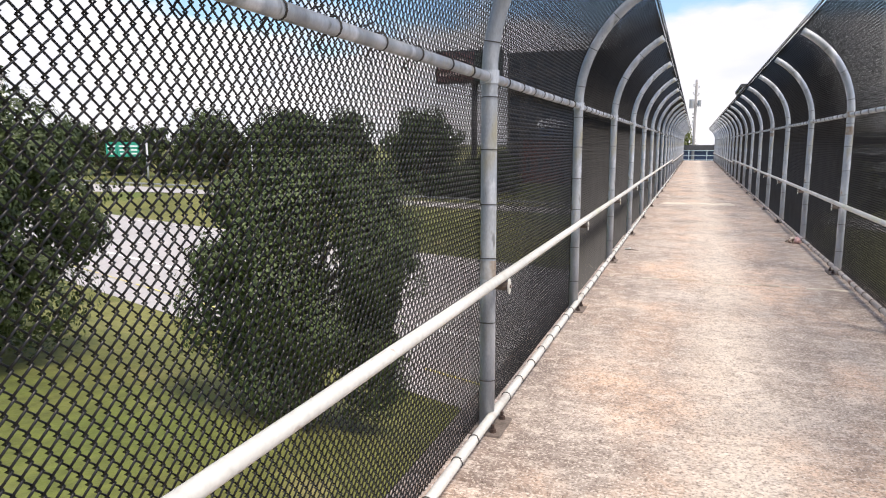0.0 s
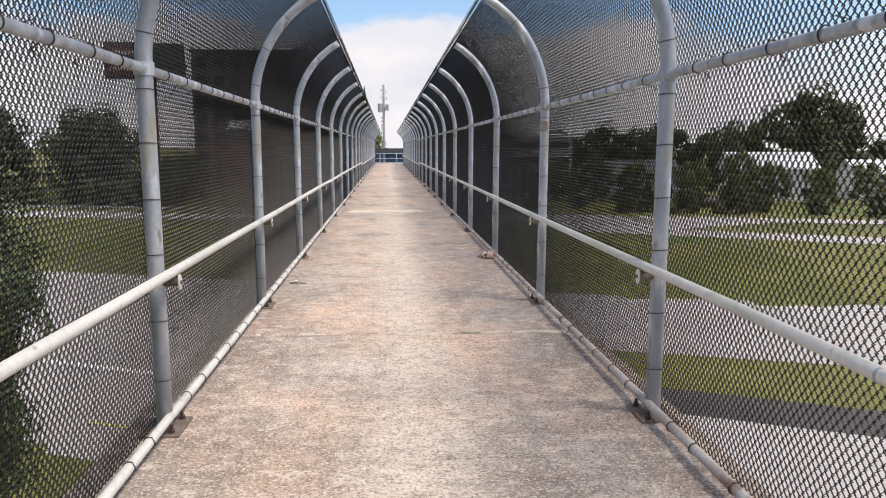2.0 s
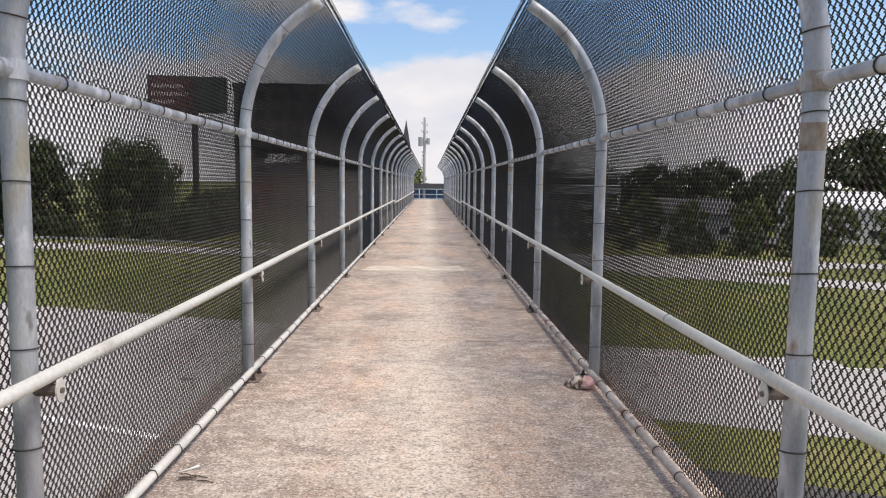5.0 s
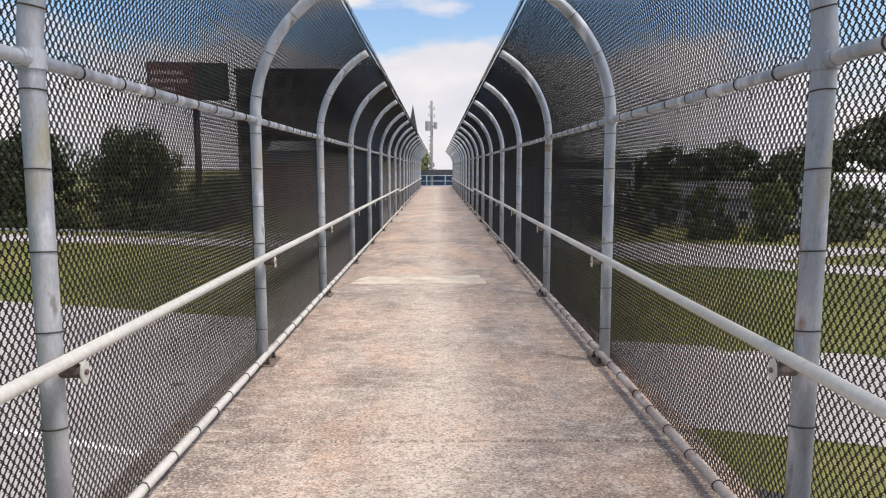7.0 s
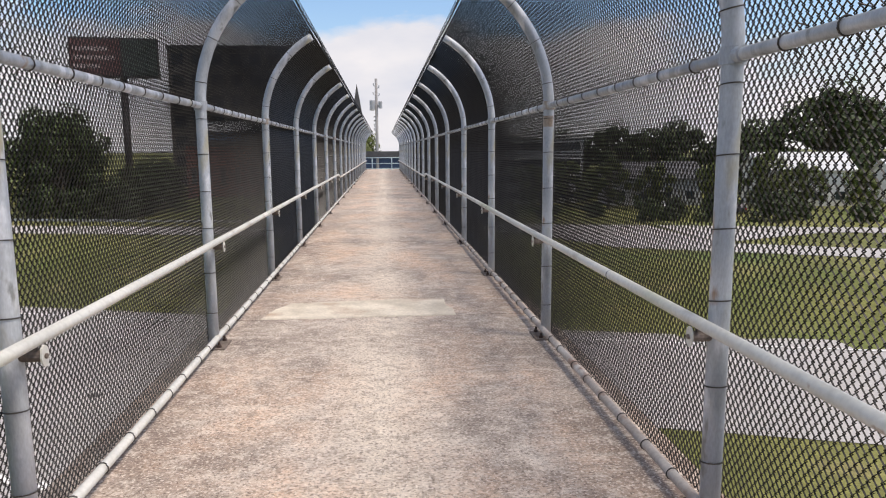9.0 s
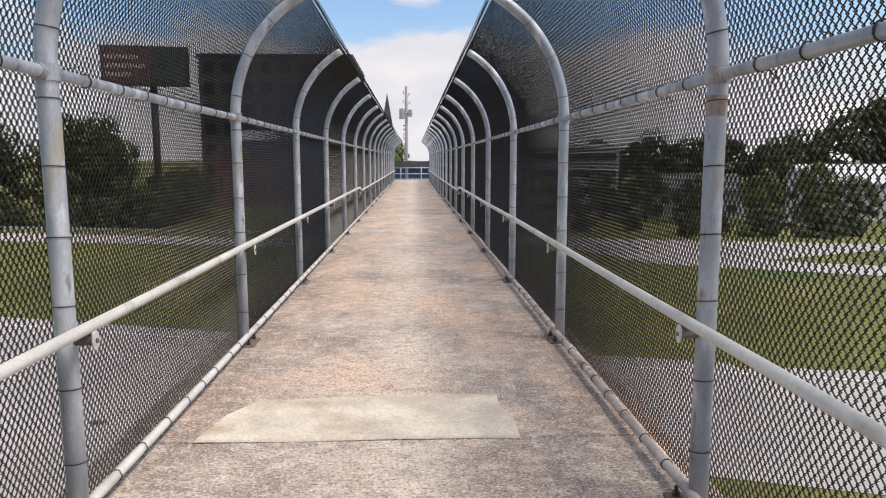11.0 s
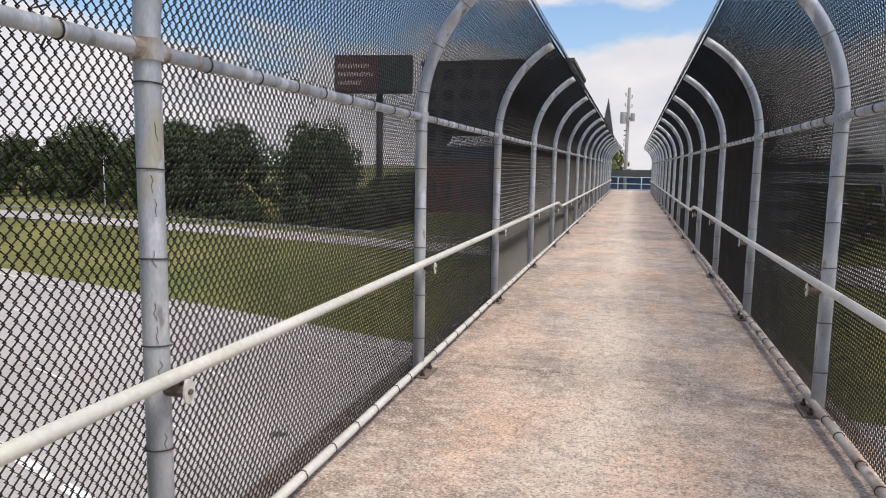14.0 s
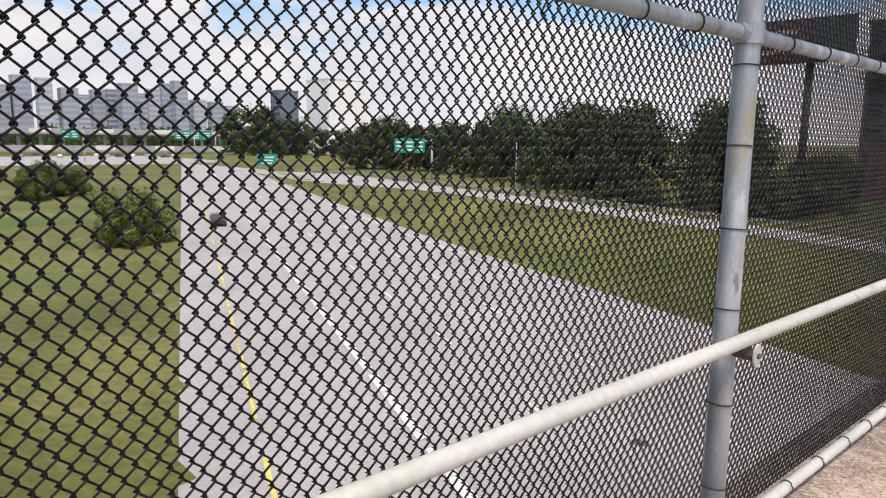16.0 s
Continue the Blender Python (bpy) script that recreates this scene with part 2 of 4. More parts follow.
ROAD = noisy("pale worn road", [(0.3, (0.345, 0.327, 0.315)), (0.7, (0.43, 0.408, 0.395))], 0.12, rough=0.9, fine=5.0, fine_amount=0.12, bump=0.3,
             bump_scale=20, stretch=(1, 1, 1), stains=[(0.6, 0.58, 0.72, (0.335, 0.317, 0.305)), (2.2, 0.67, 0.74, (0.26, 0.245, 0.24))])
ASPHALT = noisy("dark asphalt", [(0.3, (0.055, 0.05, 0.05)), (0.7, (0.10, 0.09, 0.088))], 0.3, rough=0.9, fine=8.0, fine_amount=0.2, bump=0.3)
WHITE_LINE = noisy("white road paint", [(0.34, (0.52, 0.50, 0.48)), (0.46, (0.72, 0.71, 0.69)), (0.65, (0.82, 0.81, 0.79))], 1.5, rough=0.7, fine=9, fine_amount=0.15, bump=0.0)
YELLOW_LINE = noisy("yellow road paint", [(0.38, (0.44, 0.38, 0.20)), (0.5, (0.60, 0.52, 0.12)), (0.68, (0.72, 0.64, 0.16))], 1.5, rough=0.7, fine=9, fine_amount=0.15, bump=0.0)
BARK = noisy("bark", [(0.3, (0.07, 0.055, 0.04)), (0.7, (0.16, 0.13, 0.10))], 3.0, rough=0.95, fine=16, bump=0.6, stretch=(1, 1, 0.3), distance=0.03)


def leaf_material(name, dark, light):
    m, n, l, b = material(name, dark, 0.55)
    geo, ramp = n.new("ShaderNodeNewGeometry"), n.new("ShaderNodeValToRGB")
    stops(ramp, [(0.0, dark), (0.65, light), (1.0, tuple(min(1, c * 1.3) for c in light))])
    l.new(geo.outputs["Random Per Island"], ramp.inputs["Fac"])
    info, hsv, mr = n.new("ShaderNodeObjectInfo"), n.new("ShaderNodeHueSaturation"), n.new("ShaderNodeMapRange")
    mr.inputs["To Min"].default_value, mr.inputs["To Max"].default_value = 0.75, 1.25
    l.new(info.outputs["Random"], mr.inputs["Value"])
    l.new(mr.outputs["Result"], hsv.inputs["Value"])
    l.new(ramp.outputs["Color"], hsv.inputs["Color"])
    l.new(hsv.outputs["Color"], b.inputs["Base Color"])
    t = n.new("ShaderNodeBsdfTranslucent")
    mix = n.new("ShaderNodeMixShader")
    mix.inputs["Fac"].default_value = 0.22
    l.new(hsv.outputs["Color"], t.inputs["Color"])
    out = n["Material Output"]
    l.new(b.outputs["BSDF"], mix.inputs[1])
    l.new(t.outputs["BSDF"], mix.inputs[2])
    l.new(mix.outputs["Shader"], out.inputs["Surface"])
    return m


LEAF = leaf_material("oak leaves", (0.026, 0.042, 0.011), (0.056, 0.082, 0.02))
LEAF_NEAR = leaf_material("near oak leaves", (0.042, 0.064, 0.021), (0.085, 0.118, 0.036))
LEAF_WARM = leaf_material("yellow green leaves", (0.042, 0.062, 0.012), (0.13, 0.155, 0.03))
LEAF_SHRUB = leaf_material("shrub leaves", (0.034, 0.050, 0.008), (0.12, 0.145, 0.02))
WALL_BROWN = noisy("brown building wall", [(0.3, (0.115, 0.10, 0.09)), (0.7, (0.16, 0.14, 0.125))], 0.3, rough=0.85, fine=4, fine_amount=0.12, bump=0.2)
WALL_WHITE = noisy("white painted wall", [(0.3, (0.66, 0.64, 0.61)), (0.7, (0.78, 0.76, 0.73))], 0.3, rough=0.8, fine=4, fine_amount=0.06, bump=0.1)
WALL_CREAM = noisy("cream wall", [(0.3, (0.86, 0.84, 0.82)), (0.7, (0.92, 0.905, 0.89))], 0.05, rough=0.8, fine=1, fine_amount=0.04, bump=0.0)
WALL_GREY = noisy("grey concrete wall", [(0.3, (0.30, 0.30, 0.31)), (0.7, (0.42, 0.42, 0.43))], 0.2, rough=0.85, fine=3, fine_amount=0.1, bump=0.1)
WALL_RED = noisy("red brick wall", [(0.3, (0.16, 0.055, 0.045)), (0.7, (0.23, 0.085, 0.065))], 0.6, rough=0.85, fine=8, fine_amount=0.2, bump=0.2)
WALL_BLUE = noisy("blue painted wall", [(0.3, (0.045, 0.09, 0.17)), (0.7, (0.07, 0.13, 0.23))], 0.6, rough=0.7, fine=6, fine_amount=0.12, bump=0.1)
NAVY = noisy("dark blue panel", [(0.3, (0.02, 0.04, 0.09)), (0.7, (0.04, 0.07, 0.14))], 0.8, rough=0.6, fine=9, fine_amount=0.15, bump=0.1)
ROOF_DARK = noisy("dark roofing", [(0.3, (0.05, 0.05, 0.055)), (0.7, (0.10, 0.10, 0.105))], 0.6, rough=0.85, fine=10, fine_amount=0.2, bump=0.2)
ROOF_WHITE = noisy("white metal roof", [(0.3, (0.48, 0.49, 0.50)), (0.7, (0.64, 0.64, 0.64))], 0.5, rough=0.4, metal=0.1, fine=6, fine_amount=0.06, bump=0.05)
SIGN_GREEN = noisy("green road sign", [(0.3, (0.01, 0.24, 0.16)), (0.7, (0.02, 0.30, 0.20))], 0.6, rough=0.4, fine=6, fine_amount=0.06, bump=0.0)
SIGN_WHITE = noisy("white reflective letters", [(0.3, (0.70, 0.72, 0.70)), (0.7, (0.80, 0.82, 0.80))], 2, rough=0.4, fine=6, fine_amount=0.05, bump=0.0)
BOARD_RED = noisy("faded dark red poster", [(0.3, (0.10, 0.045, 0.045)), (0.7, (0.15, 0.075, 0.072))], 0.5, rough=0.6, fine=4, fine_amount=0.15, bump=0.0)
BOARD_PALE = noisy("pale poster bars", [(0.3, (0.36, 0.29, 0.28)), (0.7, (0.46, 0.39, 0.37))], 0.8, rough=0.6, fine=4, fine_amount=0.1, bump=0.0)
BOARD_GREEN = noisy("dark green poster", [(0.3, (0.045, 0.062, 0.054)), (0.7, (0.075, 0.095, 0.085))], 0.5, rough=0.6, fine=4, fine_amount=0.15, bump=0.0)
DARK_STEEL = noisy("dark painted steel", [(0.3, (0.05, 0.045, 0.045)), (0.7, (0.09, 0.08, 0.08))], 1.0, rough=0.6, metal=0.3, fine=10, fine_amount=0.15, bump=0.05)
GALV = noisy("galvanised pole", [(0.3, (0.36, 0.37, 0.38)), (0.7, (0.50, 0.51, 0.52))], 1.0, rough=0.5, metal=0.4, fine=12, fine_amount=0.1, bump=0.05)
WOOD_POLE = noisy("grey weathered pole wood", [(0.3, (0.22, 0.215, 0.21)), (0.7, (0.34, 0.33, 0.325))], 2.0, rough=0.9, fine=12, fine_amount=0.2, bump=0.3, stretch=(3, 3, 0.3))
PALE_BLUE = noisy("pale blue rail paint", [(0.3, (0.34, 0.46, 0.52)), (0.7, (0.46, 0.58, 0.63))], 2.0, rough=0.5, metal=0.1, fine=20, fine_amount=0.1, bump=0.05)
CLOTH = noisy("faded pink cloth", [(0.3, (0.52, 0.30, 0.29)), (0.6, (0.74, 0.50, 0.48))], 14.0, rough=0.95, fine=80, bump=0.4)
CLOTH_CREAM = noisy("patterned cream cloth", [(0.42, (0.10, 0.06, 0.045)), (0.48, (0.30, 0.2, 0.15)), (0.52, (0.66, 0.58, 0.48)), (0.7, (0.74, 0.68, 0.6))], 22.0, rough=0.95, fine=80, bump=0.4)
GLASS_DARK, _n, _l, _b = material("dark window glass", (0.03, 0.04, 0.05), 0.12)
CAR_SILVER, _n, _l, _b = material("silver car paint", (0.42, 0.43, 0.45), 0.3, 0.6)
CAR_DARK, _n, _l, _b = material("dark car paint", (0.05, 0.05, 0.06), 0.3, 0.3)
CAR_WHITE, _n, _l, _b = material("white car paint", (0.75, 0.75, 0.75), 0.3)
TYRE, _n, _l, _b = material("tyre rubber", (0.02, 0.02, 0.02), 0.9)
LAMP_RED, _n, _l, _b = material("red tail lamp", (0.35, 0.02, 0.02), 0.3)
# the pale mauve and grey tones have distance haze mixed into the colour
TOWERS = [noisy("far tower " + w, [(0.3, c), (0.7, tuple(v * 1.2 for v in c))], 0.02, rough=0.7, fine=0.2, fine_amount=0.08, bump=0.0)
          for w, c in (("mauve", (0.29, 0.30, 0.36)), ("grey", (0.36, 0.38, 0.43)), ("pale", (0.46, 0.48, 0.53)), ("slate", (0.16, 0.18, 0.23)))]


# ---- builders ----
def mesh_of(name, verts, faces, mat, smooth=False):
    me = bpy.data.meshes.new(name)
    me.from_pydata([tuple(v) for v in verts], [], faces)
    me.materials.append(mat)
    if smooth:
        me.polygons.foreach_set("use_smooth", [True] * len(me.polygons))
    me.update()
    return me


def joined(chunks):
    verts, faces = [], []
    for v, f in chunks:
        o = len(verts)
        verts += list(v)
        faces += [tuple(i + o for i in q) for q in f]
    return verts, faces


def tube(points, radius, sides=12, caps=True, radii=None):
    """A round tube along points, as vertices and faces."""
    pts = [Vector(p) for p in points]
    verts, faces = [], []
    ref = None
    for k, p in enumerate(pts):
        d = (pts[min(k + 1, len(pts) - 1)] - pts[max(k - 1, 0)]).normalized()
        if ref is None:
            ref = Vector((1, 0, 0)) if abs(d.x) < 0.8 else Vector((0, 1, 0))
        u = (ref - d * ref.dot(d)).normalized()
        w = d.cross(u)
        ref = u
        r = radii[k] if radii else radius
        for s in range(sides):
            a = 2 * math.pi * s / sides
            verts.append(p + u * (r * math.cos(a)) + w * (r * math.sin(a)))
    for k in range(len(pts) - 1):
        for s in range(sides):
            a, b = k * sides + s, k * sides + (s + 1) % sides
            faces.append((a, b, b + sides, a + sides))
    if caps:
        faces.append(tuple(reversed(range(sides))))
        faces.append(tuple(range((len(pts) - 1) * sides, len(pts) * sides)))
    return verts, faces


def box(x0, y0, z0, x1, y1, z1, bevel=0.0):
    """A box with chamfered vertical and top edges."""
    if bevel <= 0:
        v = [(x, y, z) for z in (z0, z1) for y in (y0, y1) for x in (x0, x1)]
        return v, [(0, 2, 3, 1), (4, 5, 7, 6), (0, 1, 5, 4), (2, 6, 7, 3), (0, 4, 6, 2), (1, 3, 7, 5)]
    b = min(bevel, (x1 - x0) / 3, (y1 - y0) / 3, (z1 - z0) / 3)

    def ring(i, z):
        return [(x0 + i + b, y0 + i, z), (x1 - i - b, y0 + i, z), (x1 - i, y0 + i + b, z), (x1 - i, y1 - i - b, z),
                (x1 - i - b, y1 - i, z), (x0 + i + b, y1 - i, z), (x0 + i, y1 - i - b, z), (x0 + i, y0 + i + b, z)]
    v = ring(0, z0) + ring(0, z1 - b) + ring(b * 0.7, z1)
    f = [tuple(reversed(range(8)))]
    for k in range(2):
        for s in range(8):
            f.append((k * 8 + s, k * 8 + (s + 1) % 8, k * 8 + 8 + (s + 1) % 8, k * 8 + 8 + s))
    f.append(tuple(range(16, 24)))
    return v, f


def part(name, data, mat, parent=None, label="", at=None, smooth=False):
    """One mesh object under a thing or a part; data: (verts, faces), a bmesh or a mesh."""
    if isinstance(data, bpy.types.Mesh):
        me = data
    elif isinstance(data, bmesh.types.BMesh):
        me = bpy.data.meshes.new(name)
        data.to_mesh(me)
        data.free()
        me.materials.append(mat)
        if smooth:
            me.polygons.foreach_set("use_smooth", [True] * len(me.polygons))
    else:
        me = mesh_of(name, data[0], data[1], mat, smooth)
    ob = new(name, me)
    if parent is not None:
        ob.parent = parent
    if at is not None:
        ob.matrix_basis = at if isinstance(at, Matrix) else Matrix.Translation(at)
    return tagged(ob, label) if label else ob


def thing(name, at, label, category, group="", kind=""):
    ob = new(name)
    ob.empty_display_size = 0.2
    ob.matrix_basis = at if isinstance(at, Matrix) else Matrix.Translation(at)
    return tagged(ob, label, category, group, kind)


# ---- ground ----
SLOPE = 0.36                            # the highway's lines: y + SLOPE * x = constant
HIGHWAY_Z, UPPER_Z = -9.0, -7.0


def smooth_step(a, b, v):
    k = min(1, max(0, (v - a) / (b - a)))
    return k * k * (3 - 2 * k)


def ground_z(x, y):
    v = y + SLOPE * x if x < 0 else y + 0.36 * x
    z = HIGHWAY_Z + (UPPER_Z - HIGHWAY_Z) * smooth_step(53, 66, v)
    z += 3.0 * smooth_step(17.5, 6, v) * smooth_step(-60, -30, x) * smooth_step(1, -3, x)
    z += 2.6 * smooth_step(97, 118, v) * smooth_step(10, -40, x)
    z += 3.6 * smooth_step(100, 106, y) * smooth_step(-5, -12, x) * smooth_step(-34, -25, x)
    return z


def sheet(xs, ys, lift, mat, name, kind="structure", label="", category=""):
    nx = len(xs)
    verts = [(x, y, ground_z(x, y) + lift) for y in ys for x in xs]
    faces = [(j * nx + i, j * nx + i + 1, (j + 1) * nx + i + 1, (j + 1) * nx + i) for j in range(len(ys) - 1) for i in range(nx - 1)]
    ob = part(name, (verts, faces), mat, smooth=True)
    return tagged(ob, label, category, kind=kind)


gx = [-4000, -2000, -1000, -500, -300] + [x for x in range(-220, 181, 4)] + [260, 400, 900, 2000, 4000]
gy = [-3000, -1000, -300, -120] + [y for y in range(-60, 201, 3)] + [260, 400, 900, 2000, 4000]
sheet(gx, gy, 0.0, GRASS, "ground", label="mown grass verges with paler dry patches", category="grass")


def strip(name, near, far, x0, x1, mat, lift, label, category, steps=60, cross=6):
    """A paved strip between the lines y = near(x) and y = far(x)."""
    verts, faces = [], []
    for i in range(steps + 1):
        x = x0 + (x1 - x0) * i / steps
        for j in range(cross + 1):
            y = near(x) + (far(x) - near(x)) * j / cross
            verts.append((x, y, ground_z(x, y) + lift))
    for i in range(steps):
        for j in range(cross):
            a = i * (cross + 1) + j
            faces.append((a, a + cross + 1, a + cross + 2, a + 1))
    return tagged(part(name, (verts, faces), mat, smooth=True), label, category, kind="structure")


def near_edge(x):
    if x < 0:
        return 18.2 - 0.385 * x
    if x < 5:
        return 18.2 + 18.8 * smooth_step(0, 5, x) - 0.31 * x
    return 37.0 - 0.31 * x


def far_edge(x):
    if x < -60:
        return 69.0 - 0.355 * (x + 60)
    return 51.0 - 0.30 * x if x < 0 else 51.0 - 0.26 * x


def shoulder(x):
    return 29.6 - 0.43 * x


highway = strip("road", near_edge, far_edge, -420, 200, ROAD, 0.03, "pale worn concrete highway with painted lanes", "road", steps=310, cross=10)
ramp_road = strip("road", lambda x: 78.2 - 0.205 * x, lambda x: 85.2 - 0.215 * x, -300, -1, ROAD, 0.05, "pale narrow ramp road beside a guard rail", "road", steps=90)
side_road = strip("road", lambda x: shoulder(x) - 34 * smooth_step(2, 16, x), shoulder, 3.0, 90, ROAD, 0.04, "pale concrete carriageway beyond a grass strip", "road")
dark_edge = strip("road_shoulder", shoulder, lambda x: shoulder(x) + 3.2, 3.0, 90, ASPHALT, 0.05,
                  "dark asphalt shoulder along the carriageway", "road shoulder")
# service roads that part round the nose of a grass island
access_near = strip("road", lambda x: 77 - 0.45 * x + 9 * smooth_step(21, 14, x), lambda x: 92 - 0.25 * x if x < 30 else min(92 - 0.25 * x, 83.2 - 0.45 * x), 1, 30.5, ROAD, 0.05,
                     "pale junction of two service roads", "road", steps=40)
access_right = strip("road", lambda x: 77 - 0.45 * x, lambda x: 83.2 - 0.45 * x, 30.5, 150, ROAD, 0.05, "pale service road beside a grass island", "road")
access_far = strip("road", lambda x: min(69.5 + 0.414 * (x - 30.5), 86 - 0.23 * x), lambda x: 92 - 0.25 * x, 30.5, 150, ROAD, 0.06, "pale service road beyond a grass island", "road")


strip("road", lambda x: -75 - 0.385 * x, lambda x: 16.5 - 0.385 * x, -420, -290, ROAD, 0.03, "pale far carriageway beyond the shrubs", "road")


def stripe(name, line, x0, x1, width, mat, parent, label):
    verts, faces = [], []
    n = max(1, int(abs(x1 - x0) / 6))
    for i in range(n + 1):
        x = x0 + (x1 - x0) * i / n
        for s in (-0.5, 0.5):
            y = line(x) + s * width * 1.06
            verts.append((x, y, ground_z(x, y) + 0.07))
    for i in range(n):
        faces.append((2 * i, 2 * i + 2, 2 * i + 3, 2 * i + 1))
    return part(name, (verts, faces), mat, parent, label)


x = -1.0
while x > -300:
    stripe("yellow_line", lambda q: 20.9 - 0.395 * q, x, x - 5.2, 0.17, YELLOW_LINE, highway, "")
    x -= 5.2 + (0.5 if int(x) % 3 else 3.2)
for lane, gap, wide, long, step in ((26.9, 0.0, 0.46, 6.8, 7.5), (32.4, 3.0, 0.15, 2.6, 10.0), (38.0, 6.0, 0.15, 2.6, 10.0), (43.4, 1.5, 0.15, 2.6, 10.0)):
    x = -3.0 - gap
    while x > -220:
        stripe("lane_dash", lambda q, lane=lane: lane - 0.39 * q, x, x - long, wide, WHITE_LINE, highway, "")
        x -= step
stripe("white_line", lambda x: far_edge(x) - 2.0, -260, 60, 0.18, WHITE_LINE, highway, "white edge line")

# ---- the footbridge ----
LX, RX, S, FIRST, LAST = -1.43, 1.408, 3.054, -3, 22
Y0, Y1 = FIRST * S - 0.6, 68.0
deck = tagged(new("floor"), "stained concrete footbridge deck with orange patches", "floor", kind="structure")
joint_y = [Y0] + [4.95 + 5.6 * k for k in range(-2, 12) if Y0 + 1 < 4.95 + 5.6 * k < Y1 - 1] + [Y1]
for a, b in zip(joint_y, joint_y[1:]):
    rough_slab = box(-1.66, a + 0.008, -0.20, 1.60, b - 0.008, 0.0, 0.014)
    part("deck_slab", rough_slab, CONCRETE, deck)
for gxx in (-0.95, 0.9):
    part("girder", joined([box(gxx - 0.30, Y0, -0.34, gxx + 0.30, Y1, -0.20), box(gxx - 0.12, Y0, -1.15, gxx + 0.12, Y1, -0.34),
                           box(gxx - 0.30, Y0, -1.30, gxx + 0.30, Y1, -1.15)]), BEAM, deck)
for py in (-9.0, 20.5, 53.5, 66.5):
    gz = ground_z(0, py) if py != 20.5 else HIGHWAY_Z
    part("pier", joined([tube([(0, py, gz - 0.5), (0, py, -1.8)], 0.45, 20), box(-1.4, py - 0.4, -1.85, 1.4, py + 0.4, -1.3, 0.05)]), BEAM, deck)
# uneven repair patch at one joint
rng = random.Random(4)
edge = []
for x, y in ((-1.20, 16.17), (-0.6, 16.15), (0.0, 16.16), (0.4, 16.14), (0.70, 16.15), (0.71, 16.4), (0.66, 16.62), (0.67, 16.88), (0.2, 16.91), (-0.5, 16.88), (-0.98, 16.82), (-1.14, 16.55)):
    edge.append((x + rng.uniform(-0.02, 0.02), y + rng.uniform(-0.015, 0.015)))
nv = len(edge)
cx, cy = sum(p[0] for p in edge) / nv, sum(p[1] for p in edge) / nv
pv = [(x, y, -0.002) for x, y in edge] + [(cx + (x - cx) * 0.985, cy + (y - cy) * 0.97, 0.009) for x, y in edge]
pf = [(i, (i + 1) % nv, nv + (i + 1) % nv, nv + i) for i in range(nv)] + [tuple(range(nv, 2 * nv))]
part("repair_patch", (pv, pf), PATCH, deck, "pale rough mortar patch")

ARC_R, ARC_END, JOINT_Z = 1.17, 61.0, 1.985


def profile(n_arc=10, out=0.0, top_extra=0.0):
    """The fence's upright and inward curve, as (inward, z) for a fence whose inside is +x; out: offset to the outside."""
    pts = [(-out, 0.0), (-out, 0.7), (-out, 1.4), (-out, JOINT_Z)]
    for k in range(1, n_arc + 1):
        a = radians(ARC_END) * k / n_arc
        pts.append((ARC_R - (ARC_R + out) * math.cos(a), JOINT_Z + (ARC_R + out) * math.sin(a)))
    if top_extra:
        a = radians(ARC_END)
        pts.append((pts[-1][0] + top_extra * math.sin(a), pts[-1][1] + top_extra * math.cos(a)))
    return pts


def along(path, step):
    """Points at equal steps along a polyline of (u, z)."""
    out, left = [path[0]], step
    for (u0, z0), (u1, z1) in zip(path, path[1:]):
        d = math.hypot(u1 - u0, z1 - z0)
        at = left
        while at <= d:
            out.append((u0 + (u1 - u0) * at / d, z0 + (z1 - z0) * at / d))
            at += step
        left = at - d
    return out


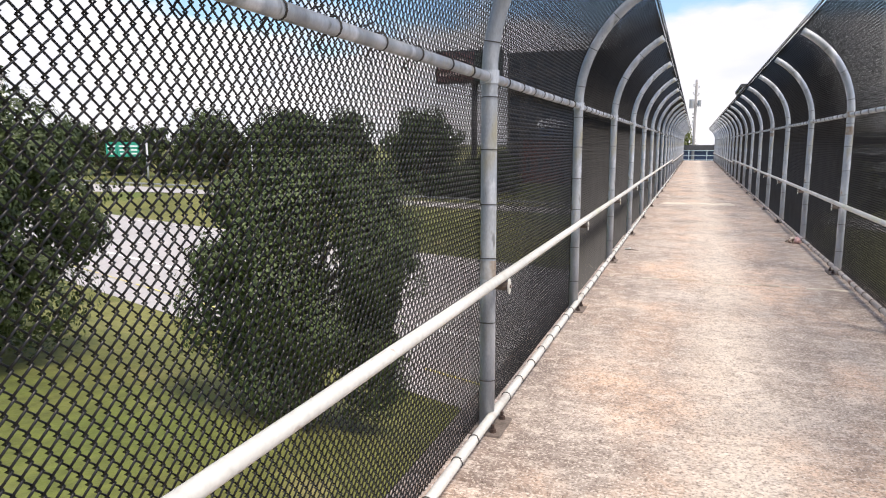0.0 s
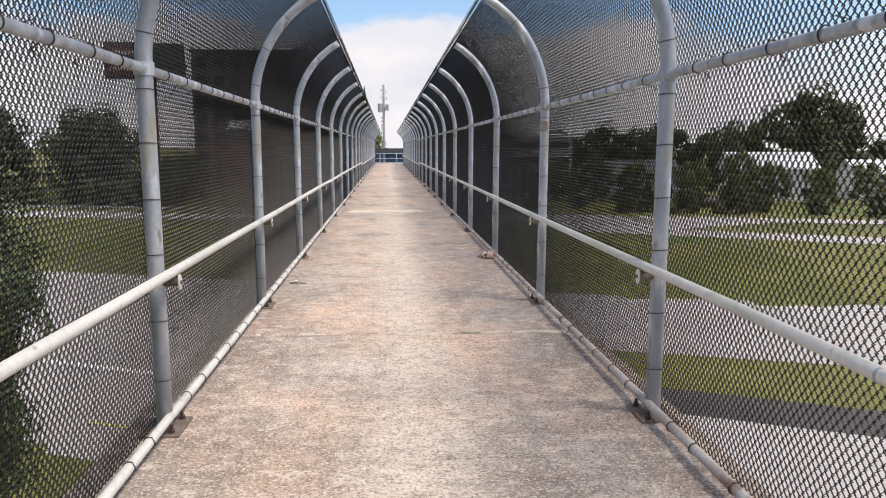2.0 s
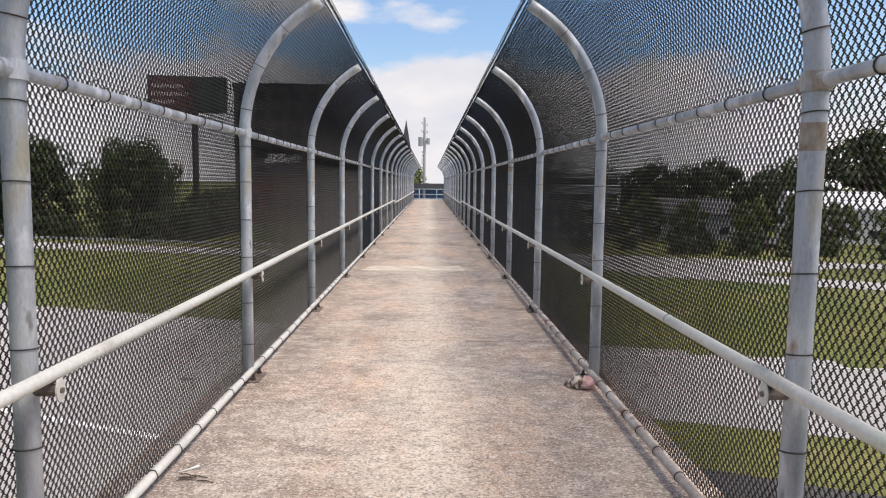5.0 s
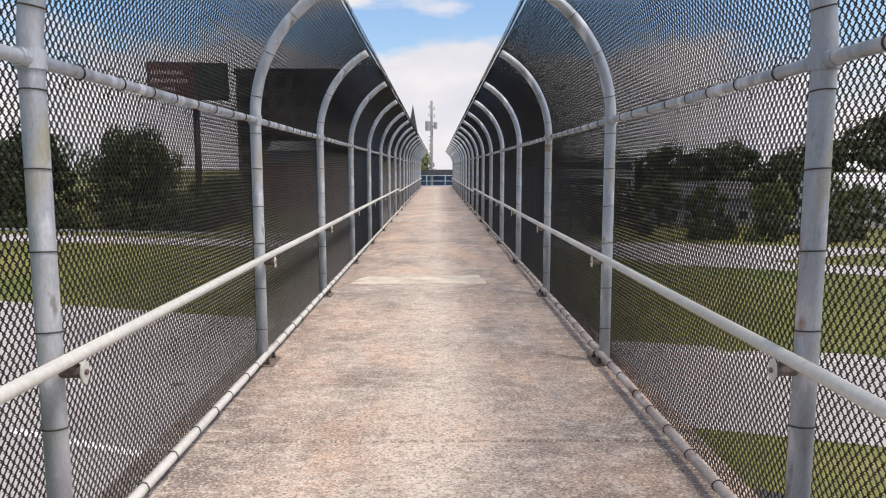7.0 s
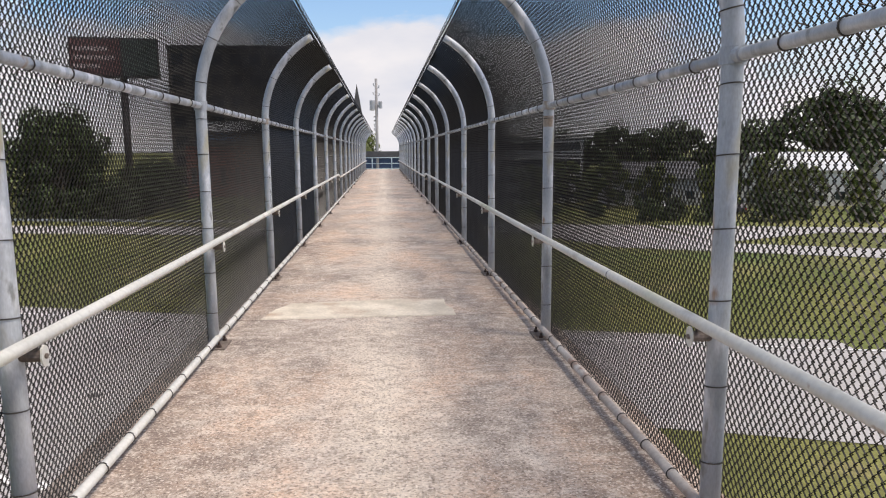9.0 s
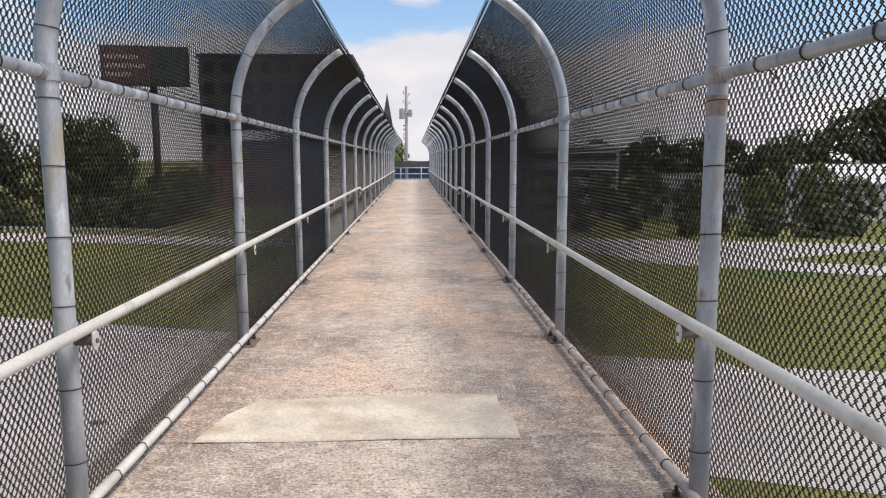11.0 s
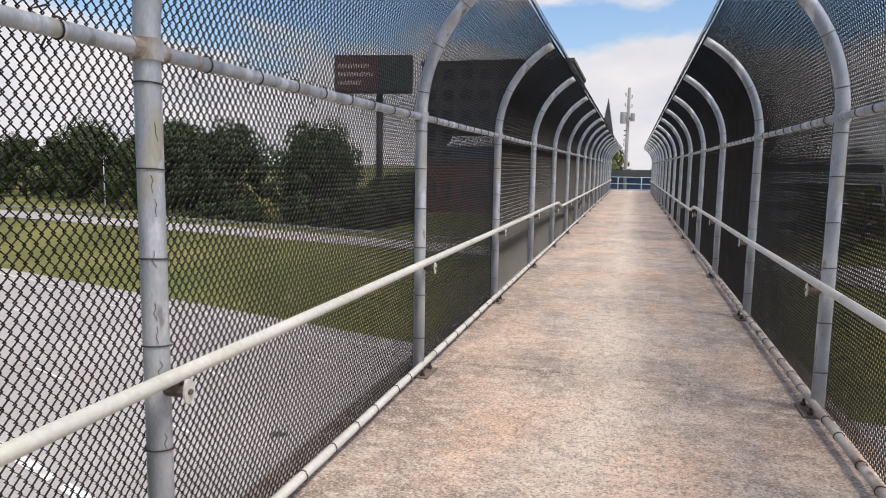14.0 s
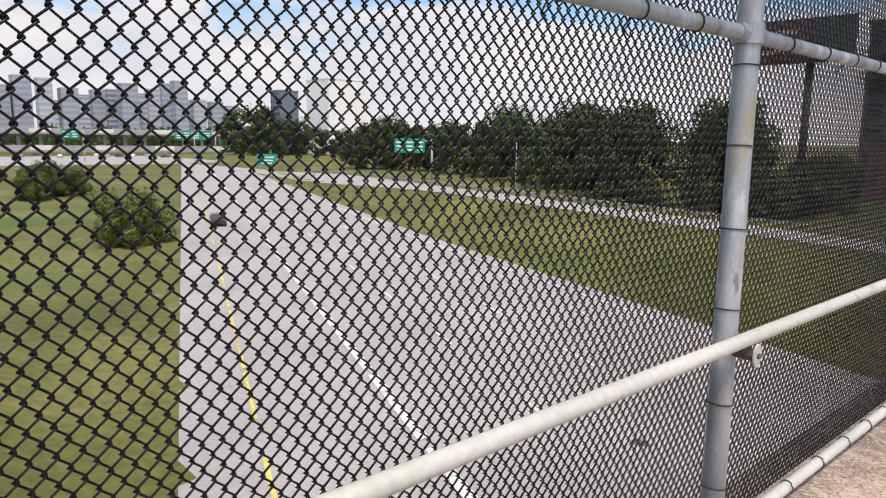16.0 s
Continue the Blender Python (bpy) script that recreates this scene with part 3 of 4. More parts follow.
def chain_link(side, sides, radius=0.0032, wide=0.0400, tall=0.0512, hooked=False):
    """One bay of woven wire: upright zigzag wires that hook into each other, following the fence's curve. hooked: rounded hooks at the bends."""
    line = along([(u, z + (0.035 if z == 0 else 0)) for u, z in profile(16, 0.050, 0.05)], tall / 2)
    verts, faces = [], []
    wires = int(S / (wide / 2))
    seeded = random.Random(11)
    count = 2 if sides == 2 else 3
    rings = ((-0.10, 0.42), (0.10, 0.42)) if hooked else ((0.0, 0.0),)
    for i in range(wires):
        y0 = (i + 0.5) * S / wires
        base, rows = len(verts), 0
        jig = seeded.uniform(-0.0009, 0.0009)
        for k, (u, z) in enumerate(line):
            sgn = 1 if (k + i) % 2 else -1
            a, b = line[max(k - 1, 0)], line[min(k + 1, len(line) - 1)]
            dx, dz = b[0] - a[0], b[1] - a[1]
            d = math.hypot(dx, dz)
            nx, nz = dz / d, -dx / d
            o = radius * (0.9 if (k % 2) else -0.9)
            for part_way, extra in rings:
                y = y0 + sgn * (wide / 4 + radius * (0.35 + extra if hooked else 0.9)) + jig
                slide = part_way * tall / 2
                lift = o if not hooked else radius * (1.35 if part_way * sgn < 0 else -1.35)
                cx, cz = u + nx * lift + dx / d * slide, z + nz * lift + dz / d * slide
                rows += 1
                if sides == 2:
                    verts += [((cx - nx * radius * 1.06) * side, y - radius * 0.45, cz - nz * radius * 1.06), ((cx + nx * radius * 1.06) * side, y + radius * 0.45, cz + nz * radius * 1.06)]
                else:
                    for cy, cn in ((0.0, 1.2), (-1.04, -0.6), (1.04, -0.6)):
                        verts.append(((cx + nx * cn * radius) * side, y + cy * radius * 1.1, cz + nz * cn * radius))
        for k in range(rows - 1):
            a = base + k * count
            if sides == 2:
                faces.append((a, a + 1, a + 3, a + 2))
            else:
                for s in (0, 2):
                    t2 = (s + 1) % 3
                    faces.append((a + s, a + t2, a + 3 + t2, a + 3 + s))
    return mesh_of("mesh_panel", verts, faces, WIRE, smooth=sides > 2)


def ring_tie(centre, axis, r, wire=0.003):
    """A wire tie wrapped round a pipe."""
    axis = Vector(axis).normalized()
    u = axis.orthogonal().normalized()
    w = axis.cross(u)
    c = Vector(centre)
    pts = [c + (u * math.cos(a) + w * math.sin(a)) * (r + wire * 0.6) + axis * (0.008 * a / 6.28) for a in [2 * math.pi * k / 12 for k in range(13)]]
    return tube(pts, wire, 4, False)


RUST = {(1, 0): ((0.88, 0.985),), (-1, 2): ((1.74, 1.84),), (-1, 5): ((1.81, 1.90),)}


def fence(name, x, side, label):
    """side: +1 when the inside lies towards +x."""
    root = thing(name, (x, 0.01, 0), label, "fence", kind="structure")
    path = [(u * side, 0, z) for u, z in profile(14)]
    post_me = mesh_of("post", *tube([(0, 0, 0.012)] + path[1:], 0.044, 16), STEEL, smooth=True)
    v, f = box(-0.11, -0.14, 0.0, 0.115, 0.14, 0.014, 0.004)
    plate_me = mesh_of("base_plate", [(a * side, b, c) for a, b, c in v], f if side > 0 else [tuple(reversed(q)) for q in f], PLATE)
    bolt_me = mesh_of("bolt", *joined([tube([(0, 0, 0.014), (0, 0, 0.034)], 0.019, 6), tube([(0, 0, 0.03), (0, 0, 0.062)], 0.010, 8)]), BOLT)
    collar_me = mesh_of("rail_clamp", *joined([tube([(0, 0, JOINT_Z - 0.035), (0, 0, JOINT_Z + 0.035)], 0.053, 16),
                                               tube([(0, -0.085, JOINT_Z), (0, 0.085, JOINT_Z)], 0.034, 12)]), STEEL, smooth=False)
    rusty_collar_me = collar_me.copy()
    rusty_collar_me.materials[0] = RUST_PAINT
    tie_me = mesh_of("tie_wire", *joined([ring_tie((0, 0, z), (0, 0.12, 1), 0.046) for z in (0.28, 0.62, 0.99, 1.29, 1.59, 1.87)]
                                         + [ring_tie((path[k][0], 0, path[k][2]), (path[k + 1][0] - path[k][0], 0, path[k + 1][2] - path[k][2]), 0.046) for k in (5, 9, 13)]), TIE)
    oval = [(0.03 * math.cos(q), 0.044 * math.sin(q)) for q in [2 * math.pi * k / 14 for k in range(14)]]
    ov = [(u * side, p, 0.842 + r) for u in (0.121, 0.128) for p, r in oval]
    of = [(k, (k + 1) % 14, 14 + (k + 1) % 14, 14 + k) for k in range(14)] + [tuple(reversed(range(14))), tuple(range(14, 28))]
    lug_me = mesh_of("handrail_bracket", *joined([tube([(0.03 * side, 0, 0.842), (0.123 * side, 0, 0.842)], 0.023, 12),
                                                  tube([(0.126 * side, 0, 0.842), (0.136 * side, 0, 0.842)], 0.011, 8),
                                                  box(0.086 * side - 0.012, -0.012, 0.86, 0.086 * side + 0.012, 0.012, 0.905)]), PLATE)
    flange_me = mesh_of("flange", ov, of, RAIL)
    near_me, mid_me, far_me = chain_link(side, 2, 0.0028, hooked=True), chain_link(side, 2, 0.0031), chain_link(side, 2, 0.0043, 0.06, 0.0768)
    hooked_me = chain_link(side, 3, 0.0031, hooked=True) if side > 0 else near_me
    bottom_me = mesh_of("bottom_rail", *tube([(0.035 * side, 0, 0.075), (0.035 * side, S / 2, 0.072), (0.035 * side, S, 0.075)], 0.026, 12, False), RAIL if side > 0 else RAIL_RUSTY, smooth=True)
    top_me = mesh_of("top_rail", *tube([(0, 0.03, JOINT_Z), (0, S / 2, JOINT_Z - 0.004), (0, S - 0.03, JOINT_Z)], 0.0265, 12, False), STEEL, smooth=True)
    seeded = random.Random(7)
    top_ties, low_ties = [], []
    for k in range(1, 9):
        y = S * k / 9 + seeded.uniform(-0.04, 0.04)
        top_ties.append(ring_tie((0, y, JOINT_Z), (0, 1, 0.15), 0.028, 0.0036))
        o = -0.05 * side
        top_ties.append(tube([(o * 0.6, y, JOINT_Z - 0.02), (o * 1.3, y + 0.012, JOINT_Z - 0.05), (o * 0.5, y - 0.01, JOINT_Z - 0.075)], 0.0034, 4, False))
        top_ties.append(tube([(o * 0.6, y, JOINT_Z + 0.02), (o * 1.4, y - 0.015, JOINT_Z + 0.05), (o * 0.7, y + 0.012, JOINT_Z + 0.066)], 0.0034, 4, False))
        low_ties.append(ring_tie((0.035 * side, S * k / 9 + seeded.uniform(-0.05, 0.05), 0.074), (0, 1, 0.1), 0.028, 0.003))
    top_tie_me, low_tie_me = mesh_of("tie_wire", *joined(top_ties), TIE), mesh_of("tie_wire", *joined(low_ties), TIE)
    end = profile(14, 0.050, 0.05)[-1]
    twist = []
    for o in (0, math.pi):
        pts = [(end[0] * side + 0.006 * math.cos(k * 0.9 + o), S * k / 48, end[1] + 0.006 * math.sin(k * 0.9 + o) + 0.012 * math.sin(k * math.pi / 24)) for k in range(49)]
        twist.append(tube(pts, 0.0065, 4, False))
    for k in range(76):
        y = (k + 0.5) * S / 76
        twist.append(tube([(end[0] * side - 0.012 * side, y - 0.006, end[1] - 0.006), (end[0] * side + 0.024 * side, y + 0.008, end[1] + 0.016), (end[0] * side + 0.014 * side, y + 0.018, end[1] + 0.026)], 0.0028, 3, False))
    edge_me = mesh_of("tension_wire", *joined(twist), WIRE)
    for i in range(FIRST, LAST + 1):
        lean = Matrix.Translation((0, i * S, 0)) @ pose(0, 0, 0, seeded.uniform(-0.15, 0.15), seeded.uniform(-0.12, 0.12), 0)
        post = part("post", post_me, STEEL, root, at=lean)
        part("base_plate", plate_me, PLATE, post, "brown weathered plate")
        for by in (-0.1, 0.1):
            part("bolt", bolt_me, BOLT, post, at=(0.064 * side, by, 0))
        rusty = (side < 0 and i in (2, 5, 9)) or (side > 0 and i in (6, 10))
        part("rail_clamp", rusty_collar_me if rusty else collar_me, STEEL, post, "rusty brown clamp" if rusty else "")
        for z0, z1 in RUST.get((side, i), ()):
            part("rust_stain", tube([(0, 0, z0), (0, 0, (z0 + z1) / 2), (0, 0, z1)], 0.0448, 16, False), RUST_PAINT, post, "ochre rust-stained band", smooth=True)
        part("tie_wire", tie_me, TIE, post)
        if i == 6 and side > 0:
            marks, pen = [], random.Random(19)
            for z in (0.66, 0.92, 1.04, 1.12, 1.30, 1.47, 1.55, 1.72):
                q0 = pen.uniform(-1.0, -0.3)
                pts = [(0.0453 * math.cos(q0 + e), 0.0453 * math.sin(q0 + e), z + h) for e, h in ((0, 0.03), (pen.uniform(0.0, 0.25), 0.012), (pen.uniform(-0.2, 0.1), -0.005), (pen.uniform(0.0, 0.3), -0.03))]
                marks.append(tube(pts, 0.0013, 4, False))
            part("scribble", joined(marks), TIE, post, "black pen scribbles")
        lug = part("handrail_bracket", lug_me, STEEL, post, at=(0, 0, 0 if i < 10 else -0.10))
        part("flange", flange_me, RAIL, lug, "pale oval flange")
        if i < LAST:
            at = (0, i * S, 0)
            panel = part("mesh_panel", hooked_me if i in (-1, 0, 6, 7) else near_me if 0 < i < 6 else (mid_me if 7 < i < 12 else far_me), WIRE, root, "dark woven wire mesh" if i == 0 else "", at)
            tagged(panel, kind="stuff")
            bottom = part("bottom_rail", bottom_me, RAIL, root, at=at)
            part("tie_wire", low_tie_me, TIE, bottom)
            top = part("top_rail", top_me, STEEL, root, at=at)
            part("tie_wire", top_tie_me, TIE, top)
            part("tension_wire", edge_me, WIRE, root, at=at)
    hz, hy = 0.904, 10 * S
    pts = [(0.098 * side, FIRST * S, hz)]
    for y in range(int(FIRST * S) + 1, int(hy), 2):
        pts.append((0.098 * side + 0.003 * math.sin(y), y, hz + 0.003 * math.sin(y * 0.7)))
    pts += [(0.098 * side, hy - 0.1, hz), (0.098 * side, hy + 0.15, hz - 0.005), (0.098 * side, hy + 0.45, hz - 0.05), (0.098 * side, hy + 0.85, hz - 0.10), (0.098 * side, hy + 1.1, hz - 0.105)]
    pts += [(0.098 * side, y, hz - 0.105) for y in (hy + 3, hy + 10, hy + 20, hy + 30, LAST * S)]
    rail = part("handrail", tube(pts, 0.0262, 14), RAIL, root, "pale worn pipe handrail", smooth=True)
    for y in range(FIRST + 1, LAST, 2):
        part("sleeve", tube([(0.098 * side, y * S + 1.1, hz - (0.105 if y > 9 else 0)), (0.098 * side, y * S + 1.112, hz - (0.105 if y > 9 else 0))], 0.0272, 14), STEEL, rail)
    return root


fence("fence_west", LX, 1, "grey pipe fence with dark wire mesh curving inward overhead")
fence("fence_east", RX, -1, "grey pipe fence with dark wire mesh curving inward overhead")

# railing and panel that close the bridge's far end
end_rail = thing("end_railing", (0, 68.0, 0), "pale blue pipe railing across the bridge end", "railing")
for z in (0.10, 0.52, 1.0):
    part("rail", tube([(-2.4, 0.3, z), (2.4, 0.3, z)], 0.03, 10), PALE_BLUE, end_rail, smooth=True)
for x in (-2.3, -0.9, 0.75, 2.3):
    part("post", tube([(x, 0.3, -0.2), (x, 0.3, 1.03)], 0.035, 10), PALE_BLUE, end_rail, smooth=True)
landing = tagged(part("landing", box(-3.2, Y1, -0.22, 3.2, Y1 + 2.2, -0.004, 0.01), CONCRETE), "stained concrete landing at the bridge end", "floor", kind="structure")
part("pier", box(-1.0, Y1 + 0.4, ground_z(0, 69) - 0.5, 1.0, Y1 + 1.6, -0.22), BEAM, landing)


# ---- trees ----
def tree_meshes(name, height, spread, leaves, leaf, seed, mat, skirt=0.12, lumps=16):
    """Trunk, limbs and crown meshes of one tree standing at the origin."""
    r = random.Random(seed)
    limbs = []
    trunk = tube([(0, 0, -0.3), (0.05 * spread * r.uniform(-1, 1), 0.05, height * 0.2), (0.08 * r.uniform(-1, 1), 0.1, height * 0.45), (0, 0, height * 0.8)], 0.3, 9,
                 radii=[height * 0.035, height * 0.026, height * 0.018, height * 0.005])
    blobs = []
    for k in range(lumps):
        a = 2.4 * k + r.uniform(-0.4, 0.4)
        h = skirt + (1 - skirt) * (k + 0.5) / lumps
        reach = spread * math.sqrt(max(0.08, 1 - (h - 0.42) ** 2 / 0.42)) * r.uniform(0.30, 0.85)
        c = Vector((math.cos(a) * reach, math.sin(a) * reach, height * (h * 0.84 + 0.03)))
        blobs.append((c, spread * r.uniform(0.20, 0.44)))
        limbs.append(tube([(0, 0, max(0.3, c.z * 0.55)), (c.x * 0.5, c.y * 0.5, c.z * 0.8), (c.x * 0.9, c.y * 0.9, c.z)], 0.1, 6,
                          radii=[height * 0.014, height * 0.009, height * 0.003]))
    verts, faces = [], []
    for k in range(leaves):
        c, rad = blobs[r.randrange(lumps)]
        d = Vector((r.gauss(0, 1), r.gauss(0, 1), r.gauss(0, 1) * 0.85)).normalized()
        bump = 0.8 + 0.45 * noise.noise(Vector((d.x * 2.3 + c.x, d.y * 2.3 + c.y, d.z * 2.3 + seed)))
        p = c + d * (rad * bump * r.uniform(0.55, 1.0) ** 0.5)
        p.z = max(p.z, height * 0.02)
        n = (d + Vector((r.uniform(-1, 1), r.uniform(-1, 1), r.uniform(-0.3, 1.0))) * 0.5).normalized()
        u = n.orthogonal().normalized()
        u = (u * math.cos(k) + n.cross(u) * math.sin(k)).normalized()
        w = n.cross(u)
        s = leaf * r.uniform(0.6, 1.3)
        o = len(verts)
        verts += [p - u * s, p - w * s * 0.55 + n * s * 0.12, p + u * s, p + w * s * 0.55 + n * s * 0.12]
        faces.append((o, o + 1, o + 2, o + 3))
    return (mesh_of("trunk", *joined([trunk] + limbs), BARK, True), mesh_of("crown", verts, faces, mat))


def tree(meshes, x, y, scale, turn, label, category="tree", group="", z=None, flat=1.0):
    ob = thing(category.replace(" ", "_"), Matrix.Translation((x, y, ground_z(x, y) if z is None else z)) @ pose(0, 0, 0, 0, 0, turn) @ Matrix.Diagonal((scale * flat, scale * flat, scale, 1)),
               label, category, group)
    for n, me in zip(("trunk", "crown"), meshes):
        part(n, me, BARK, ob)
    return ob


oak_near = tree_meshes("oak", 12.4, 6.2, 72000, 0.115, 3, LEAF_NEAR, skirt=0.12, lumps=30)
tree(oak_near, -11.65, 14.4, 0.72, 20, "large dark green oak with branches near the grass", flat=0.86)
tree(oak_near, -23.6, 12.2, 0.90, 140, "large dark green oak on the mown verge", flat=0.92)
oaks_far = [tree_meshes("oak", 14, 7.5, 5000, 0.42, 31 + k, LEAF, skirt=0.08, lumps=20) for k in range(3)]
oaks = [tree_meshes("oak", 14, 7.5, 10000, 0.28, 21 + k, LEAF, skirt=0.08, lumps=20) for k in range(3)]
warm = [tree_meshes("tree", 10, 4.5, 9500, 0.17, 41 + k, LEAF_WARM, skirt=0.15, lumps=16) for k in range(2)]
shrub = tree_meshes("shrub", 5, 4.2, 13000, 0.15, 61, LEAF_SHRUB, skirt=0.05, lumps=22)
rng = random.Random(9)
for k, (x, y, s) in enumerate([(-150, 140, 0.95), (-134, 134, 1.0), (-118, 130, 1.05), (-104, 124, 0.95), (-91, 122, 1.0), (-78, 116, 1.02), (-67, 114, 1.1),
                               (-68, 106, 0.85), (-49, 109, 0.9), (-43.5, 98, 0.98), (-84, 112, 0.9), (-125, 146, 1.15), (-98, 138, 1.1), (-88, 130, 1.1), (-52, 118, 1.0), (-168, 132, 1.05), (-158, 137, 1.0), (-177, 131.5, 0.85), (-172, 141, 1.15)]):
    tree(oaks[k % 3], x, y + 9, s * 1.05, rng.uniform(0, 360), "dense dark green roadside tree", group="trees along the ramp")
for a, dist, s in ((64.6, 430, 2.0), (62.6, 425, 2.05), (60.2, 385, 1.4), (58.2, 365, 1.05), (56.6, 350, 0.95), (63.6, 400, 1.3), (61.4, 400, 1.5)):
    tree(oaks_far[int(dist) % 3], -math.sin(radians(a)) * dist, 19 + math.cos(radians(a)) * dist, s, rng.uniform(0, 360), "dark green tree clump before the far towers", group="far tree clump")
for x, y, s in ((-33, 117, 0.5), (-38, 120, 0.45), (-30, 108, 0.42)):
    tree(oaks[int(x) % 3], x, y, s, rng.uniform(0, 360), "dark green tree in front of the store")
for x, y, s in ((-71.8, 40.8, 1.05), (-139, 47, 1.2), (-131, 44, 0.9), (-140, 52, 1.0)):
    tree(shrub, x, y, s, rng.uniform(0, 360), "rounded green shrub on the grass median", "shrub")
for k, (x, y, s) in enumerate([(88, 140, 1.55), (108, 158, 1.5), (120, 150, 1.1), (45, 143, 1.0), (52, 139, 0.92), (59, 142, 1.02), (66, 136, 0.9), (74, 140, 1.05), (37, 146, 0.9), (29, 150, 0.9), (135, 140, 1.1), (150, 128, 1.0)]):
    tree(oaks_far[(k + 1) % 3], x, y, s, rng.uniform(0, 360), "dark green tree behind the pale houses", group="trees behind the houses")
for k, (x, y, s) in enumerate([(52, 98, 0.55), (59, 101, 0.7), (65, 98, 0.62), (47, 103, 0.75), (73, 99, 0.7), (39, 106, 0.7), (81, 97, 0.8), (33, 108, 0.8), (28, 112, 0.75), (90, 96, 0.85), (22, 110, 0.7), (56, 106, 0.9)]):
    tree(warm[k % 2], x, y, s, rng.uniform(0, 360), "small yellow-green garden tree", group="garden trees")
hedge = tree_meshes("shrub", 4.5, 4.0, 3500, 0.24, 71, LEAF, skirt=0.05, lumps=12)
for k in range(16):
    x = 10 + 5.2 * k + rng.uniform(-1.5, 1.5)
    tree(hedge, x, 99 - 0.26 * x + rng.uniform(-2.0, 3.5), rng.uniform(0.35, 0.8), rng.uniform(0, 360), "dark green shrub along the service road", "shrub", group="shrubs along the service road")
for x, y, s in ((-40, 101, 0.9), (-36, 103, 1.05), (-32.5, 101.5, 1.0), (-29, 103.5, 0.8), (-34, 107, 1.3), (-52, 103, 0.8), (-57, 106, 0.7), (-61, 105, 0.6)):
    tree(hedge, x, y, s, rng.uniform(0, 360), "dark green bush beside the brick store", "shrub", group="bushes beside the ramp")
for x, y, s in ((-4.2, 112, 1.32), (4.6, 118, 1.02), (-9, 120, 1.35), (7.0, 110, 0.9)):
    tree(warm[int(x) % 2], x, y, s, rng.uniform(0, 360), "leafy green tree beyond the bridge end")


# ---- buildings ----
def building(name, x0, y0, x1, y1, z0, z1, wall, roof, label, floors=3, bays=6, faces="s", win=(0.55, 0.5), category="building", parapet=0.6, bands=False, glass=None):
    """A block with parapet roof and recessed windows in the faces named (s: towards -y, e: +x, w: -x)."""
    glass = glass or GLASS_DARK
    root = thing(name, ((x0 + x1) / 2, (y0 + y1) / 2, z0), label, category)
    hx, hy, h = (x1 - x0) / 2, (y1 - y0) / 2, z1 - z0
    part("wall", box(-hx, -hy, -1.0, hx, hy, h), wall, root)
    part("roof", joined([box(-hx - 0.25, -hy - 0.25, h, hx + 0.25, -hy + 0.2, h + parapet), box(-hx - 0.25, hy - 0.2, h, hx + 0.25, hy + 0.25, h + parapet),
                         box(-hx - 0.25, -hy + 0.2, h, -hx + 0.2, hy - 0.2, h + parapet), box(hx - 0.2, -hy + 0.2, h, hx + 0.25, hy - 0.2, h + parapet),
                         box(-hx + 0.2, -hy + 0.2, h, hx - 0.2, hy - 0.2, h + 0.1)]), roof, root)
    sh = h / floors
    for face in faces:
        length = 2 * hx if face == "s" else 2 * hy
        n = 1 if bands else bays
        sw = length / n
        ww, wh = sw * (0.94 if bands else win[0]), sh * win[1]
        frame_me = pane_me = None
        for fl in range(floors):
            for b in range(n):
                u, z = -length / 2 + sw * (b + 0.5), sh * (fl + 0.5)
                m = {"s": Matrix.Translation((u, -hy, z)), "e": Matrix.Translation((hx, u, z)) @ pose(0, 0, 0, 0, 0, 90), "w": Matrix.Translation((-hx, u, z)) @ pose(0, 0, 0, 0, 0, -90)}[face]
                if frame_me is None:
                    t = 0.12
                    frame_me = mesh_of("window_frame", *joined([box(-ww / 2 - t, -0.12, -wh / 2 - t, ww / 2 + t, 0.02, -wh / 2), box(-ww / 2 - t, -0.12, wh / 2, ww / 2 + t, 0.02, wh / 2 + t),
                                                                box(-ww / 2 - t, -0.12, -wh / 2, -ww / 2, 0.02, wh / 2), box(ww / 2, -0.12, -wh / 2, ww / 2 + t, 0.02, wh / 2)]), roof)
                    pane_me = mesh_of("pane", *box(-ww / 2, -0.03, -wh / 2, ww / 2, 0.02, wh / 2), glass)
                w = part("window", frame_me, roof, root, at=m)
                part("pane", pane_me, glass, w)
    return root


